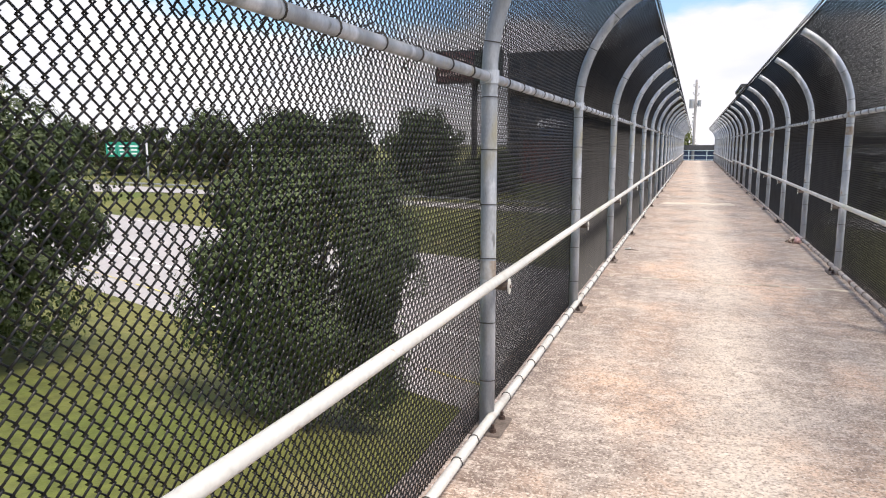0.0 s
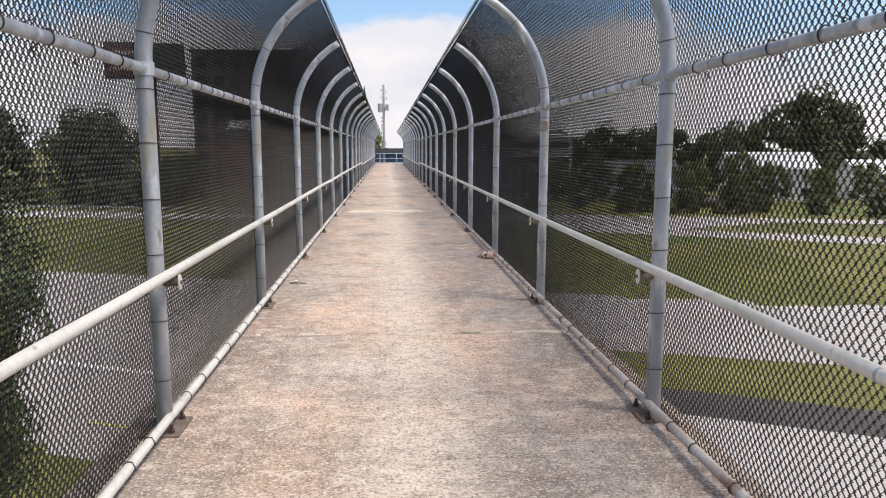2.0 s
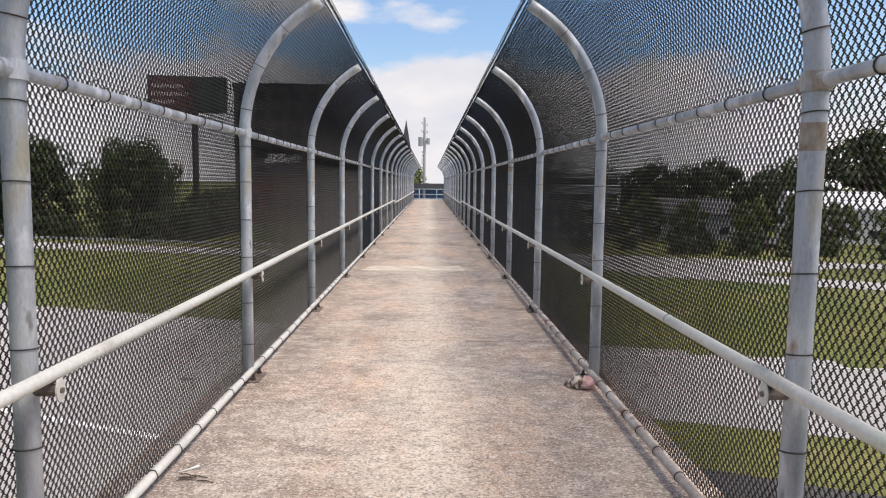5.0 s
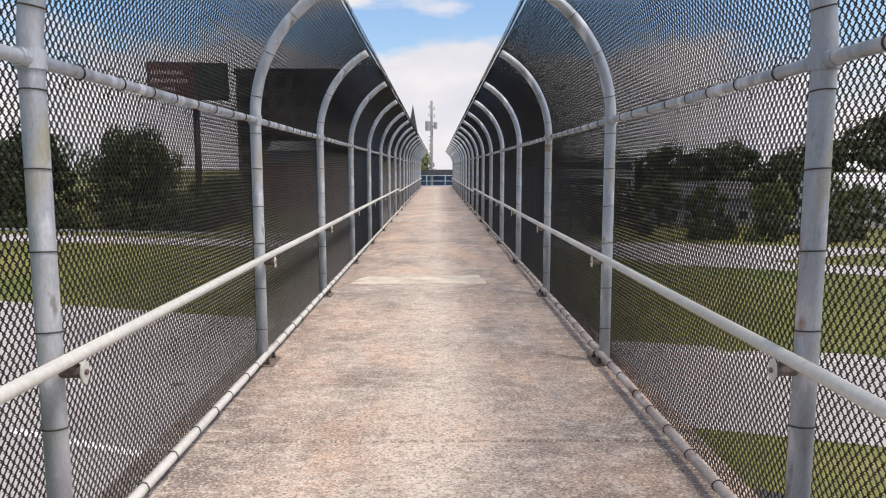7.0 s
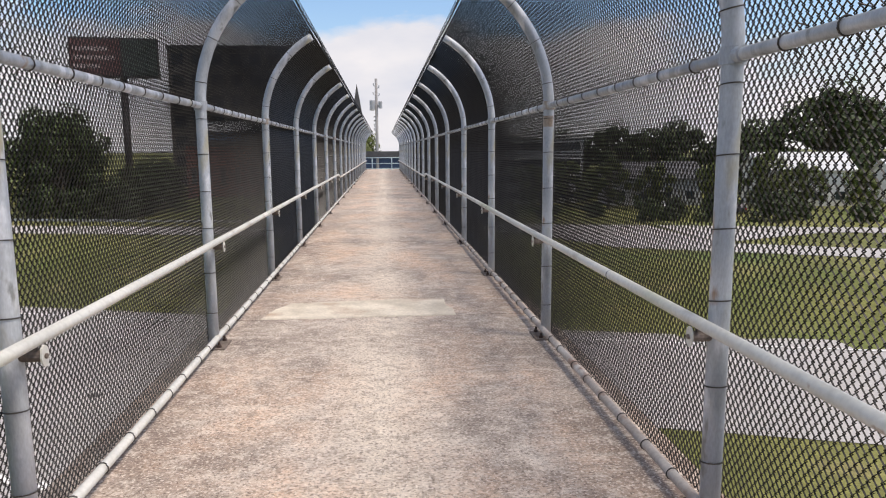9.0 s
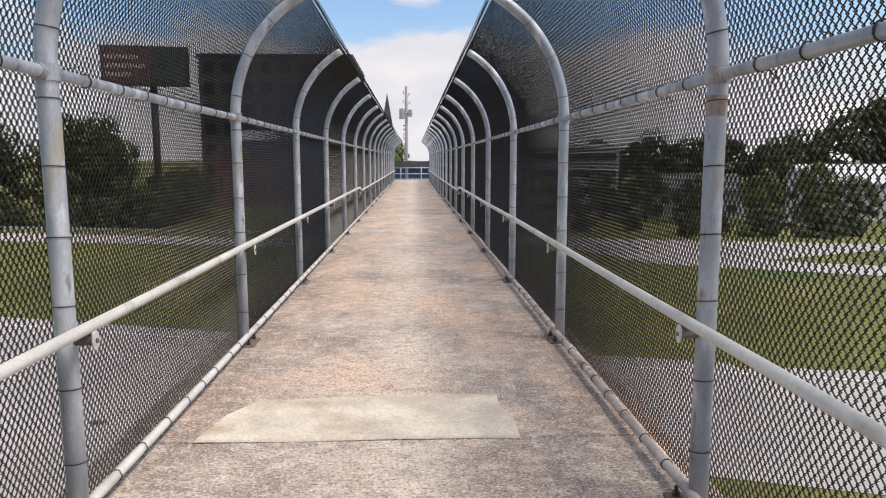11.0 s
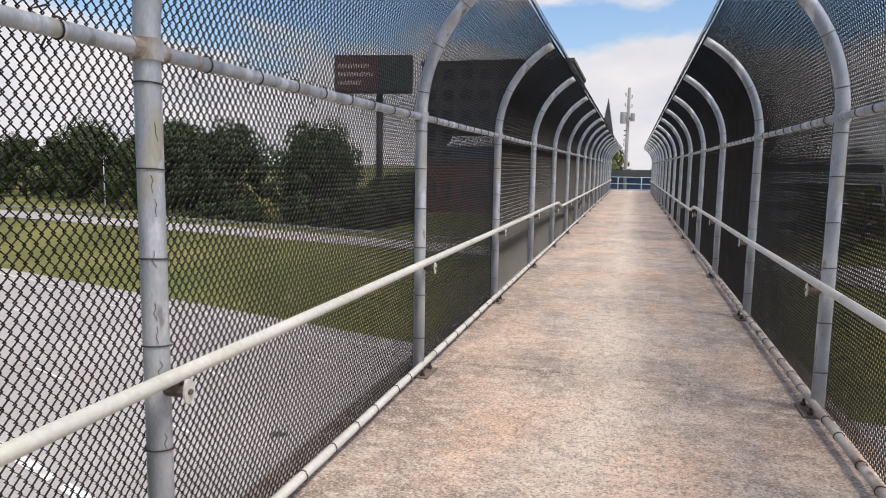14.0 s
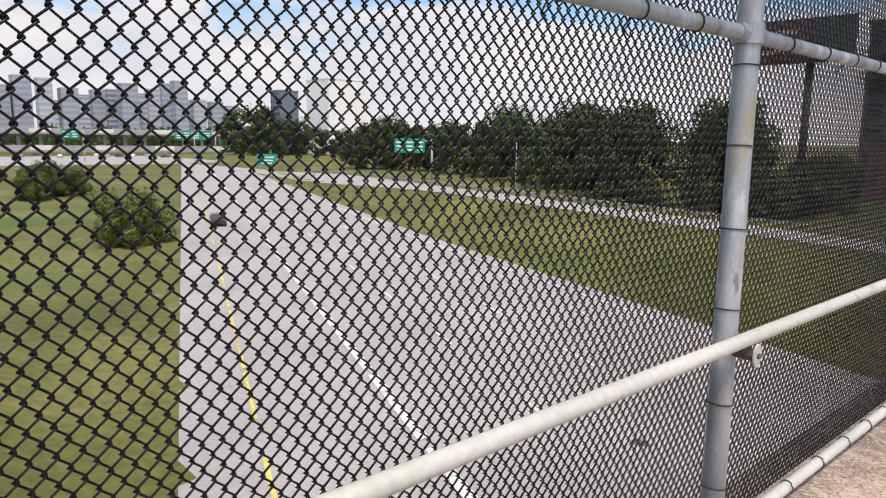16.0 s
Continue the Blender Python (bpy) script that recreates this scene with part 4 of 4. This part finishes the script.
def gable_house(x, y, turn, wide, deep, eave, ridge, wall, roof, label, z=None):
    root = thing("house", Matrix.Translation((x, y, ground_z(x, y) if z is None else z)) @ pose(0, 0, 0, 0, 0, turn), label, "house")
    hx, hy = wide / 2, deep / 2
    v = [(-hx, -hy, -0.5), (hx, -hy, -0.5), (hx, hy, -0.5), (-hx, hy, -0.5), (-hx, -hy, eave), (hx, -hy, eave), (hx, hy, eave), (-hx, hy, eave), (-hx, 0, ridge), (hx, 0, ridge)]
    part("wall", (v, [(0, 1, 5, 4), (2, 3, 7, 6), (1, 2, 6, 9, 5), (3, 0, 4, 8, 7), (0, 3, 2, 1)]), wall, root)
    o, e = 0.5, 0.18
    dz = (ridge - eave) / hy * o
    rv = []
    for lift in (0, e):
        rv += [(-hx - o, -hy - o, eave - dz + lift + 0.02), (hx + o, -hy - o, eave - dz + lift + 0.02), (hx + o, 0, ridge + lift + 0.02), (-hx - o, 0, ridge + lift + 0.02),
               (-hx - o, hy + o, eave - dz + lift + 0.02), (hx + o, hy + o, eave - dz + lift + 0.02)]
    part("roof", (rv, [(0, 3, 2, 1), (3, 4, 5, 2), (6, 7, 8, 9), (9, 8, 11, 10), (0, 1, 7, 6), (4, 10, 11, 5), (0, 6, 9, 3), (3, 9, 10, 4), (1, 2, 8, 7), (2, 5, 11, 8)]), roof, root)
    n = max(2, int(wide / 3.2))
    for k in range(n):
        u = -hx + wide * (k + 0.5) / n
        w = part("window", joined([box(u - 0.75, -hy - 0.09, 0.85, u + 0.75, -hy + 0.02, 0.95), box(u - 0.75, -hy - 0.09, 2.15, u + 0.75, -hy + 0.02, 2.25),
                                   box(u - 0.75, -hy - 0.09, 0.95, u - 0.65, -hy + 0.02, 2.15), box(u + 0.65, -hy - 0.09, 0.95, u + 0.75, -hy + 0.02, 2.15)]), ROOF_WHITE, root)
        part("pane", box(u - 0.65, -hy - 0.04, 0.95, u + 0.65, -hy + 0.02, 2.15), GLASS_DARK, w)
    return root


building("hotel", -37, 136, -10.5, 165, -5.5, 19.3, WALL_BROWN, ROOF_DARK, "large brown flat-roofed block with dark windows", floors=7, bays=8, faces="se")
gable_house(-20.5, 117, 4, 10, 8, 10.0, 11.3, WALL_BLUE, ROOF_WHITE, "blue store with a white metal roof", z=-5.5)
building("brick_store", -26, 104, -9, 112, -5.5, 2.3, WALL_RED, ROOF_DARK, "low red brick store with small windows", floors=1, bays=9, faces="s", win=(0.22, 0.26))
gable_house(64, 112, -14, 13, 10, 5.4, 7.8, WALL_WHITE, ROOF_WHITE, "white house with a pale metal roof")
gable_house(86, 112, -12, 13, 9, 4.4, 6.6, WALL_WHITE, ROOF_WHITE, "low white house with a pale roof")
gable_house(42, 116, -6, 14, 9, 4.2, 6.4, WALL_GREY, ROOF_DARK, "grey house with a dark roof")
building("parking_garage", 14, 118, 32, 140, -7, 3.4, WALL_GREY, WALL_WHITE, "grey concrete parking garage with open decks", floors=4, bays=1, faces="sw", win=(0.9, 0.42), bands=True)
building("apartment_block", 8, 150, 22, 172, -7, 13, WALL_GREY, ROOF_DARK, "grey apartment block with many dark windows", floors=6, bays=6, faces="sw")
building("far_white_block", -347, 224, -324, 250, -8, 34, WALL_CREAM, WALL_CREAM, "huge plain cream-white windowless block", floors=1, bays=1, faces="")
building("dark_tower", -374, 216, -363, 228, -8, 29, TOWERS[3], TOWERS[3], "slim dark blue-grey tower", floors=10, bays=4, faces="s")
building("end_store", -9, 82, 9, 96, -7, 0.9, NAVY, ROOF_DARK, "low dark blue store beyond the railing", floors=1, bays=4, faces="s", win=(0.4, 0.3))
gable_house(3.5, 104, 90, 8, 7, 7.4, 8.8, WALL_GREY, ROOF_DARK, "grey gabled house past the bridge end")

spire = thing("church_spire", (-5.2, 158, -6), "slender grey church spire", "spire")
part("tower", box(-1.8, -1.8, 0, 1.8, 1.8, 10), WALL_GREY, spire)
part("spire_roof", ([(-1.9, -1.9, 10), (1.9, -1.9, 10), (1.9, 1.9, 10), (-1.9, 1.9, 10), (0, 0, 21.5)], [(0, 3, 2, 1), (0, 1, 4), (1, 2, 4), (2, 3, 4), (3, 0, 4)]), ROOF_DARK, spire)

rng = random.Random(2)
SKYLINE = [(80.6, 44, 132, 0), (79.4, 52, 158, 0), (78.0, 40, 142, 1), (76.5, 48, 120, 0), (75.6, 36, 112, 2), (74.6, 42, 126, 0), (73.7, 34, 128, 3), (72.6, 52, 140, 0), (71.7, 44, 118, 2),
           (70.9, 40, 132, 1), (70.0, 30, 148, 0), (69.0, 42, 150, 0), (67.7, 44, 104, 1), (66.4, 40, 100, 0), (65.3, 36, 92, 2), (77.2, 60, 96, 2), (73.2, 70, 92, 1), (68.3, 64, 82, 2), (82.0, 50, 110, 1)]
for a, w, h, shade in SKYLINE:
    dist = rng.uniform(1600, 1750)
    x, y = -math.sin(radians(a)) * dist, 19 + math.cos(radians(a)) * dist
    # window bands take a pale tower tone, so haze is painted there too
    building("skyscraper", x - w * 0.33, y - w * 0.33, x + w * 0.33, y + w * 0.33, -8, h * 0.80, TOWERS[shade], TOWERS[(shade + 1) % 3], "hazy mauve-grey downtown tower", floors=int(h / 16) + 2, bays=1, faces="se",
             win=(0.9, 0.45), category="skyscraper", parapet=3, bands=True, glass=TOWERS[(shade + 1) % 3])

# far belt of trees below the skyline
verts, faces = [], []
rng = random.Random(31)
for k in range(9000):
    a = radians(rng.uniform(44, 92))
    dist = rng.uniform(620, 900)
    top = 13 + 9 * noise.noise(Vector((a * 40, dist * 0.01, 3)))
    p = Vector((-math.sin(a) * dist, 19 + math.cos(a) * dist, -7 + rng.uniform(0, 1) ** 0.7 * max(4, top)))
    u = Vector((rng.uniform(-1, 1), rng.uniform(-1, 1), rng.uniform(-0.5, 0.5))).normalized() * rng.uniform(2, 4)
    w = Vector((rng.uniform(-0.4, 0.4), rng.uniform(-0.4, 0.4), 1)).normalized() * rng.uniform(1.5, 3)
    o = len(verts)
    verts += [p - u, p - w, p + u, p + w]
    faces.append((o, o + 1, o + 2, o + 3))
tagged(part("far_woods", (verts, faces), LEAF), "hazy far belt of dark green trees", "woods", kind="stuff")

# elevated freeway across the distance
def viaduct(dist, low, high, label):
    root = thing("viaduct", (0, 0, 0), label, "viaduct", kind="structure")
    ends = [Vector((-math.sin(radians(a)) * dist, 19 + math.cos(radians(a)) * dist, 0)) for a in (65.5, 84.5)]
    n = 14
    for k in range(n):
        p, q = ends[0].lerp(ends[1], k / n), ends[0].lerp(ends[1], (k + 1) / n)
        long, mid = (q - p).length, (p + q) / 2
        m = Matrix.Translation((mid.x, mid.y, 0)) @ Matrix.Rotation(math.atan2(q.y - p.y, q.x - p.x), 4, "Z")
        span = part("span", box(-long / 2 + 0.1, -5, low, long / 2 - 0.1, 5, low + 1.1), BEAM, root, at=m)
        part("parapet", joined([box(-long / 2 + 0.2, s * 4.8 - 0.2, low + 1.1, long / 2 - 0.2, s * 4.8 + 0.2, high) for s in (-1, 1)]), WALL_GREY if k % 3 else WALL_WHITE, span)
        if low > -6:
            part("column", tube([(0, 0, -9.5), (0, 0, low)], 1.1, 10), BEAM, root, at=m)


viaduct(520, 3.2, 7.0, "pale elevated freeway on round columns")
viaduct(490, -7.4, -3.6, "pale low freeway with concrete barriers")

# ---- signs and poles ----
def billboard(x, y, z, turn):
    root = thing("billboard", Matrix.Translation((x, y, ground_z(x, y))) @ pose(0, 0, 0, 0, 0, turn), "dark red roadside billboard on a steel column", "billboard")
    b = z - ground_z(x, y)
    part("column", tube([(1.0, 0.6, -0.5), (1.0, 0.6, b + 1.0)], 0.55, 14), DARK_STEEL, root, smooth=True)
    part("frame", joined([box(-6.3, 0.0, b - 0.3, 6.3, 1.0, b + 5.6), box(-6.3, -0.9, b - 0.45, 6.3, 0.0, b - 0.3)]), DARK_STEEL, root)
    face = part("poster", box(-6.15, -0.06, b, 0.9, 0.0, b + 5.3), BOARD_RED, root, "faded dark red poster")
    for k, (w, zz) in enumerate(((5.0, 3.9), (5.8, 2.6), (3.8, 1.3))):
        part("text_bar", box(-5.7, -0.10, b + zz - 0.3, -5.7 + w, -0.062, b + zz + 0.3), BOARD_PALE, face)
    part("poster", box(1.1, -0.06, b, 6.15, 0.0, b + 5.3), BOARD_GREEN, root, "dark green poster")
    return root


billboard(-40.5, 121, 13.2, 8)


def road_sign(x, y, z0, z1, wide, turn, label, arm=True, columns=3):
    g = ground_z(x, y)
    root = thing("road_sign", Matrix.Translation((x, y, g)) @ pose(0, 0, 0, 0, 0, turn), label, "road sign")
    a, b = z0 - g, z1 - g
    if arm:
        part("column", tube([(wide / 2 + 1.4, 0.2, -0.3), (wide / 2 + 1.4, 0.2, b - 0.2)], 0.22, 10), GALV, root, smooth=True)
        part("arm", tube([(-wide / 2, 0.25, b - 0.7), (wide / 2 + 1.4, 0.25, b - 0.5)], 0.13, 8), GALV, root, smooth=True)
    else:
        for u in (-wide / 3, wide / 3):
            part("column", tube([(u, 0.15, -0.3), (u, 0.15, b - 0.3)], 0.09, 8), GALV, root, smooth=True)
    for k in range(columns):
        u0 = -wide / 2 + wide * k / columns
        u1 = u0 + wide / columns - 0.08
        p = part("panel", box(u0, -0.08, a, u1, 0.0, b), SIGN_GREEN, root, "green reflective panel")
        w = u1 - u0
        for r, zz in ((0.72, 0.72), (0.6, 0.45), (0.5, 0.2)):
            part("text_bar", box(u0 + w * (0.5 - r / 2), -0.11, a + (b - a) * (zz - 0.05), u0 + w * (0.5 + r / 2), -0.082, a + (b - a) * (zz + 0.05)), SIGN_WHITE, p)
    return root


road_sign(-113, 110, -0.9, 2.1, 6.4, 45, "green overhead exit sign on a steel arm")
road_sign(-208, 126.6, -7.0, -3.2, 6.4, 60, "green roadside direction sign", arm=False, columns=1)
for x, y, w in ((-322, 152, 10), (-316, 141, 7), (-330, 98, 7)):
    road_sign(x, y, 1.0, 5.0, w, 62, "distant green gantry sign", arm=True, columns=2)


def lamp_post(x, y, h, label):
    root = thing("lamp_post", (x, y, ground_z(x, y)), label, "lamp post")
    part("pole", tube([(0, 0, -0.3), (0, 0, h)], 0.1, 8, radii=[0.12, 0.06]), GALV, root, smooth=True)
    part("arm", tube([(0, 0, h - 0.1), (0.8, -0.5, h + 0.3), (2.0, -1.2, h + 0.35)], 0.04, 6), GALV, root, smooth=True)
    part("lamp_head", box(1.7, -1.5, h + 0.25, 2.5, -1.1, h + 0.42, 0.05), DARK_STEEL, root)


lamp_post(-74, 100, 9.0, "slim galvanised lamp post beside the ramp")
lamp_post(-128, 96, 9.0, "slim galvanised lamp post beside the highway")

pole = thing("utility_pole", (-0.55, 82, ground_z(0, 82)), "grey wooden utility pole with a transformer", "utility pole")
pb = -ground_z(0, 82)
part("mast", tube([(0, 0, -0.5), (0, 0, pb + 8.9)], 0.16, 10, radii=[0.19, 0.13]), WOOD_POLE, pole, smooth=True)
for u, z in ((-0.28, 8.2), (0.28, 8.0), (-0.3, 7.3), (0.3, 7.2), (-0.26, 4.1), (-0.26, 3.7)):
    part("insulator", tube([(0, 0, pb + z - 0.1), (u, 0, pb + z), (u, 0, pb + z + 0.22)], 0.05, 8, radii=[0.03, 0.04, 0.06]), GALV, pole)
part("transformer", tube([(-0.42, -0.1, pb + 5.7), (-0.42, -0.1, pb + 6.7)], 0.28, 14), GALV, pole, smooth=False)
part("transformer", tube([(0.40, -0.1, pb + 5.9), (0.40, -0.1, pb + 6.6)], 0.2, 14), GALV, pole, smooth=False)
part("bracket", joined([box(-0.5, -0.06, pb + 6.1, 0.5, 0.06, pb + 6.22), box(-0.3, -0.05, pb + 4.6, 0.1, 0.05, pb + 4.7), box(-0.3, -0.05, pb + 5.0, 0.1, 0.05, pb + 5.1)]), DARK_STEEL, pole)


def guard_rail(line, x0, x1, label):
    root = thing("guard_rail", (0, 0, 0), label, "guard rail", kind="structure")
    n = int((x1 - x0) / 4)
    prof = [(0.0, 0.50), (0.06, 0.56), (0.0, 0.63), (0.06, 0.70), (0.0, 0.78), (-0.03, 0.78), (-0.03, 0.50)]
    verts, faces = [], []
    for i in range(n + 1):
        x = x0 + (x1 - x0) * i / n
        y = line(x)
        g = ground_z(x, y)
        verts += [(x, y - a, g + b) for a, b in prof]
        part("post", box(x - 0.08, y + 0.04, g - 0.3, x + 0.08, y + 0.2, g + 0.75), GALV, root)
    m = len(prof)
    for i in range(n):
        for k in range(m):
            faces.append((i * m + k, i * m + (k + 1) % m, (i + 1) * m + (k + 1) % m, (i + 1) * m + k))
    part("beam", (verts, faces), GALV, root)


guard_rail(lambda x: 85.9 - 0.215 * x, -180, -4, "galvanised guard rail along the ramp")


def car(x, y, turn, paint, label, van=False):
    root = thing("car", Matrix.Translation((x, y, ground_z(x, y) + 0.03)) @ pose(0, 0, 0, 0, 0, turn), label, "car")
    h = 1.9 if van else 1.45
    side = [(-2.3, 0.35), (-2.3, 0.85), (-2.1, 0.95), (-1.6, h - 0.02), (-1.3, h), (0.3, h), (0.55, h - 0.05), (1.15, 1.0), (2.1, 0.86), (2.3, 0.7), (2.3, 0.35)]
    v, f, n = [], [], len(side)
    for u, k in ((-0.9, 1.0), (-0.78, 1.02), (0.78, 1.02), (0.9, 1.0)):
        for a, z in side:
            inset = 0.84 if z > 1.02 else 1.0
            v.append((a * (0.985 if abs(u) > 0.8 else 1), u * inset, z))
    for r in range(3):
        for k in range(n):
            f.append((r * n + k, (r + 1) * n + k, (r + 1) * n + (k + 1) % n, r * n + (k + 1) % n))
    f += [tuple(range(n)), tuple(reversed(range(3 * n, 4 * n)))]
    part("body", (v, f), paint, root)
    part("side_windows", joined([box(-1.45, s * 0.775 - 0.02, 1.02, 0.75, s * 0.775 + 0.02, h - 0.13, 0.01) for s in (-1, 1)]), GLASS_DARK, root)
    part("rear_window", ([(-2.02, -0.62, 1.0), (-2.02, 0.62, 1.0), (-1.66, 0.6, h - 0.1), (-1.66, -0.6, h - 0.1)], [(0, 3, 2, 1)]), GLASS_DARK, root)
    part("windscreen", ([(1.16, -0.66, 1.03), (1.16, 0.66, 1.03), (0.62, 0.62, h - 0.09), (0.62, -0.62, h - 0.09)], [(0, 1, 2, 3)]), GLASS_DARK, root)
    for s in (-1, 1):
        part("tail_light", box(-2.34, s * 0.68 - 0.14, 0.68, -2.28, s * 0.68 + 0.14, 0.84, 0.01), LAMP_RED, root)
        for a in (-1.45, 1.4):
            w = part("wheel", tube([(a, s * 0.72, 0.32), (a, s * 0.93, 0.32)], 0.32, 18), TYRE, root)
            part("rim", tube([(a, s * 0.925, 0.32), (a, s * 0.945, 0.32)], 0.2, 12), GALV, w)
    return root


car(-82, 54.4, 159, CAR_DARK, "dark grey car on the highway")
rng = random.Random(12)
for k in range(12):
    a, dist = radians(69.5 + k * 0.95 + rng.uniform(-0.3, 0.3)), rng.uniform(400, 440)
    car(-math.sin(a) * dist, 19 + math.cos(a) * dist, rng.choice((158, 75)), (CAR_WHITE, CAR_DARK, CAR_SILVER)[k % 3], ("white", "dark", "silver")[k % 3] + " car on the far roads", van=k % 4 == 0)
for k, (x, y, t) in enumerate([(39, 101, 75), (47, 97.6, 76)]):
    car(x, y, t, (CAR_SILVER, CAR_DARK)[k % 2], ("silver", "dark")[k % 2] + " car parked beside the service road")

stain = []
rng = random.Random(6)
for k in range(16):
    q = 2 * math.pi * k / 16
    r = rng.uniform(0.55, 1.3)
    stain.append((-12.8 + 0.34 * r * math.cos(q), 39.65 + 0.30 * r * math.sin(q), HIGHWAY_Z + 0.045))
part("oil_stain", (stain, [tuple(range(16))]), ASPHALT, highway, "dark oil stain")
spall = []
for k in range(26):
    x, y = rng.uniform(-1.3, 1.3), 4.95 + rng.uniform(-0.035, 0.06)
    if k > 12:
        x = rng.uniform(0.2, 1.25)
    w, d = rng.uniform(0.02, 0.12), rng.uniform(0.012, 0.035)
    spall.append(box(x - w, y - d, -0.004, x + w, y + d, rng.uniform(0.003, 0.012), 0.01))
tagged(part("joint_spall", joined(spall), PATCH, deck), kind="stuff")

def crumple(path, r, radii, seed, amount):
    """A lumpy rolled piece of cloth along a path."""
    v, f = tube(path, r, 14, radii=radii)
    out = []
    for p in v:
        q = Vector(p)
        k = 1 + amount * noise.noise(Vector((q.x * 45 + seed, q.y * 45, q.z * 45)))
        out.append((q.x + 0.012 * (k - 1), q.y + 0.012 * (k - 1), max(0.002, q.z * k)))
    return out, f


rag = thing("cloth", (1.24, 8.93, 0.0), "crumpled pink, cream and brown cloth beside a fence post", "cloth")
part("cream_cloth", crumple([(-0.09, 0.05, 0.02), (-0.05, 0.03, 0.04), (-0.01, 0.0, 0.045), (0.03, -0.01, 0.03)], 0.04, [0.014, 0.042, 0.05, 0.03], 3, 0.9), CLOTH_CREAM, rag, "cream and brown patterned cloth", smooth=True)
part("pink_cloth", crumple([(0.01, -0.03, 0.025), (0.05, -0.02, 0.05), (0.09, 0.0, 0.04), (0.12, 0.02, 0.02)], 0.04, [0.02, 0.052, 0.046, 0.014], 8, 0.7), CLOTH, rag, "faded pink cloth", smooth=True)
part("brown_scrap", crumple([(-0.11, 0.07, 0.012), (-0.08, 0.075, 0.03), (-0.05, 0.10, 0.055)], 0.02, [0.008, 0.022, 0.008], 5, 0.8), PLATE, rag, "dark brown scrap", smooth=True)
tagged(part("straw", tube([(-1.335, 7.325, 0.006), (-1.28, 7.37, 0.008), (-1.245, 7.40, 0.011)], 0.006, 8, radii=[0.004, 0.006, 0.010]), SIGN_WHITE, smooth=True), "small white plastic straw lying by the bottom rail", "litter")
rng = random.Random(77)
for k in range(6):
    x, y, q = -1.22 + rng.uniform(-0.06, 0.10), 7.23 + rng.uniform(-0.06, 0.07), rng.uniform(-0.5, 0.5)
    c, s, n = math.cos(q) * 0.05, math.sin(q) * 0.05, rng.uniform(-0.012, 0.012)
    tagged(part("twig", tube([(x - c, y - s, 0.004), (x, y + n, 0.008), (x + c, y + s, 0.004)], 0.003, 6, radii=[0.002, 0.0035, 0.002]), BARK, smooth=True), "thin dry twig lying on the concrete deck", "twig", "twigs on the deck")
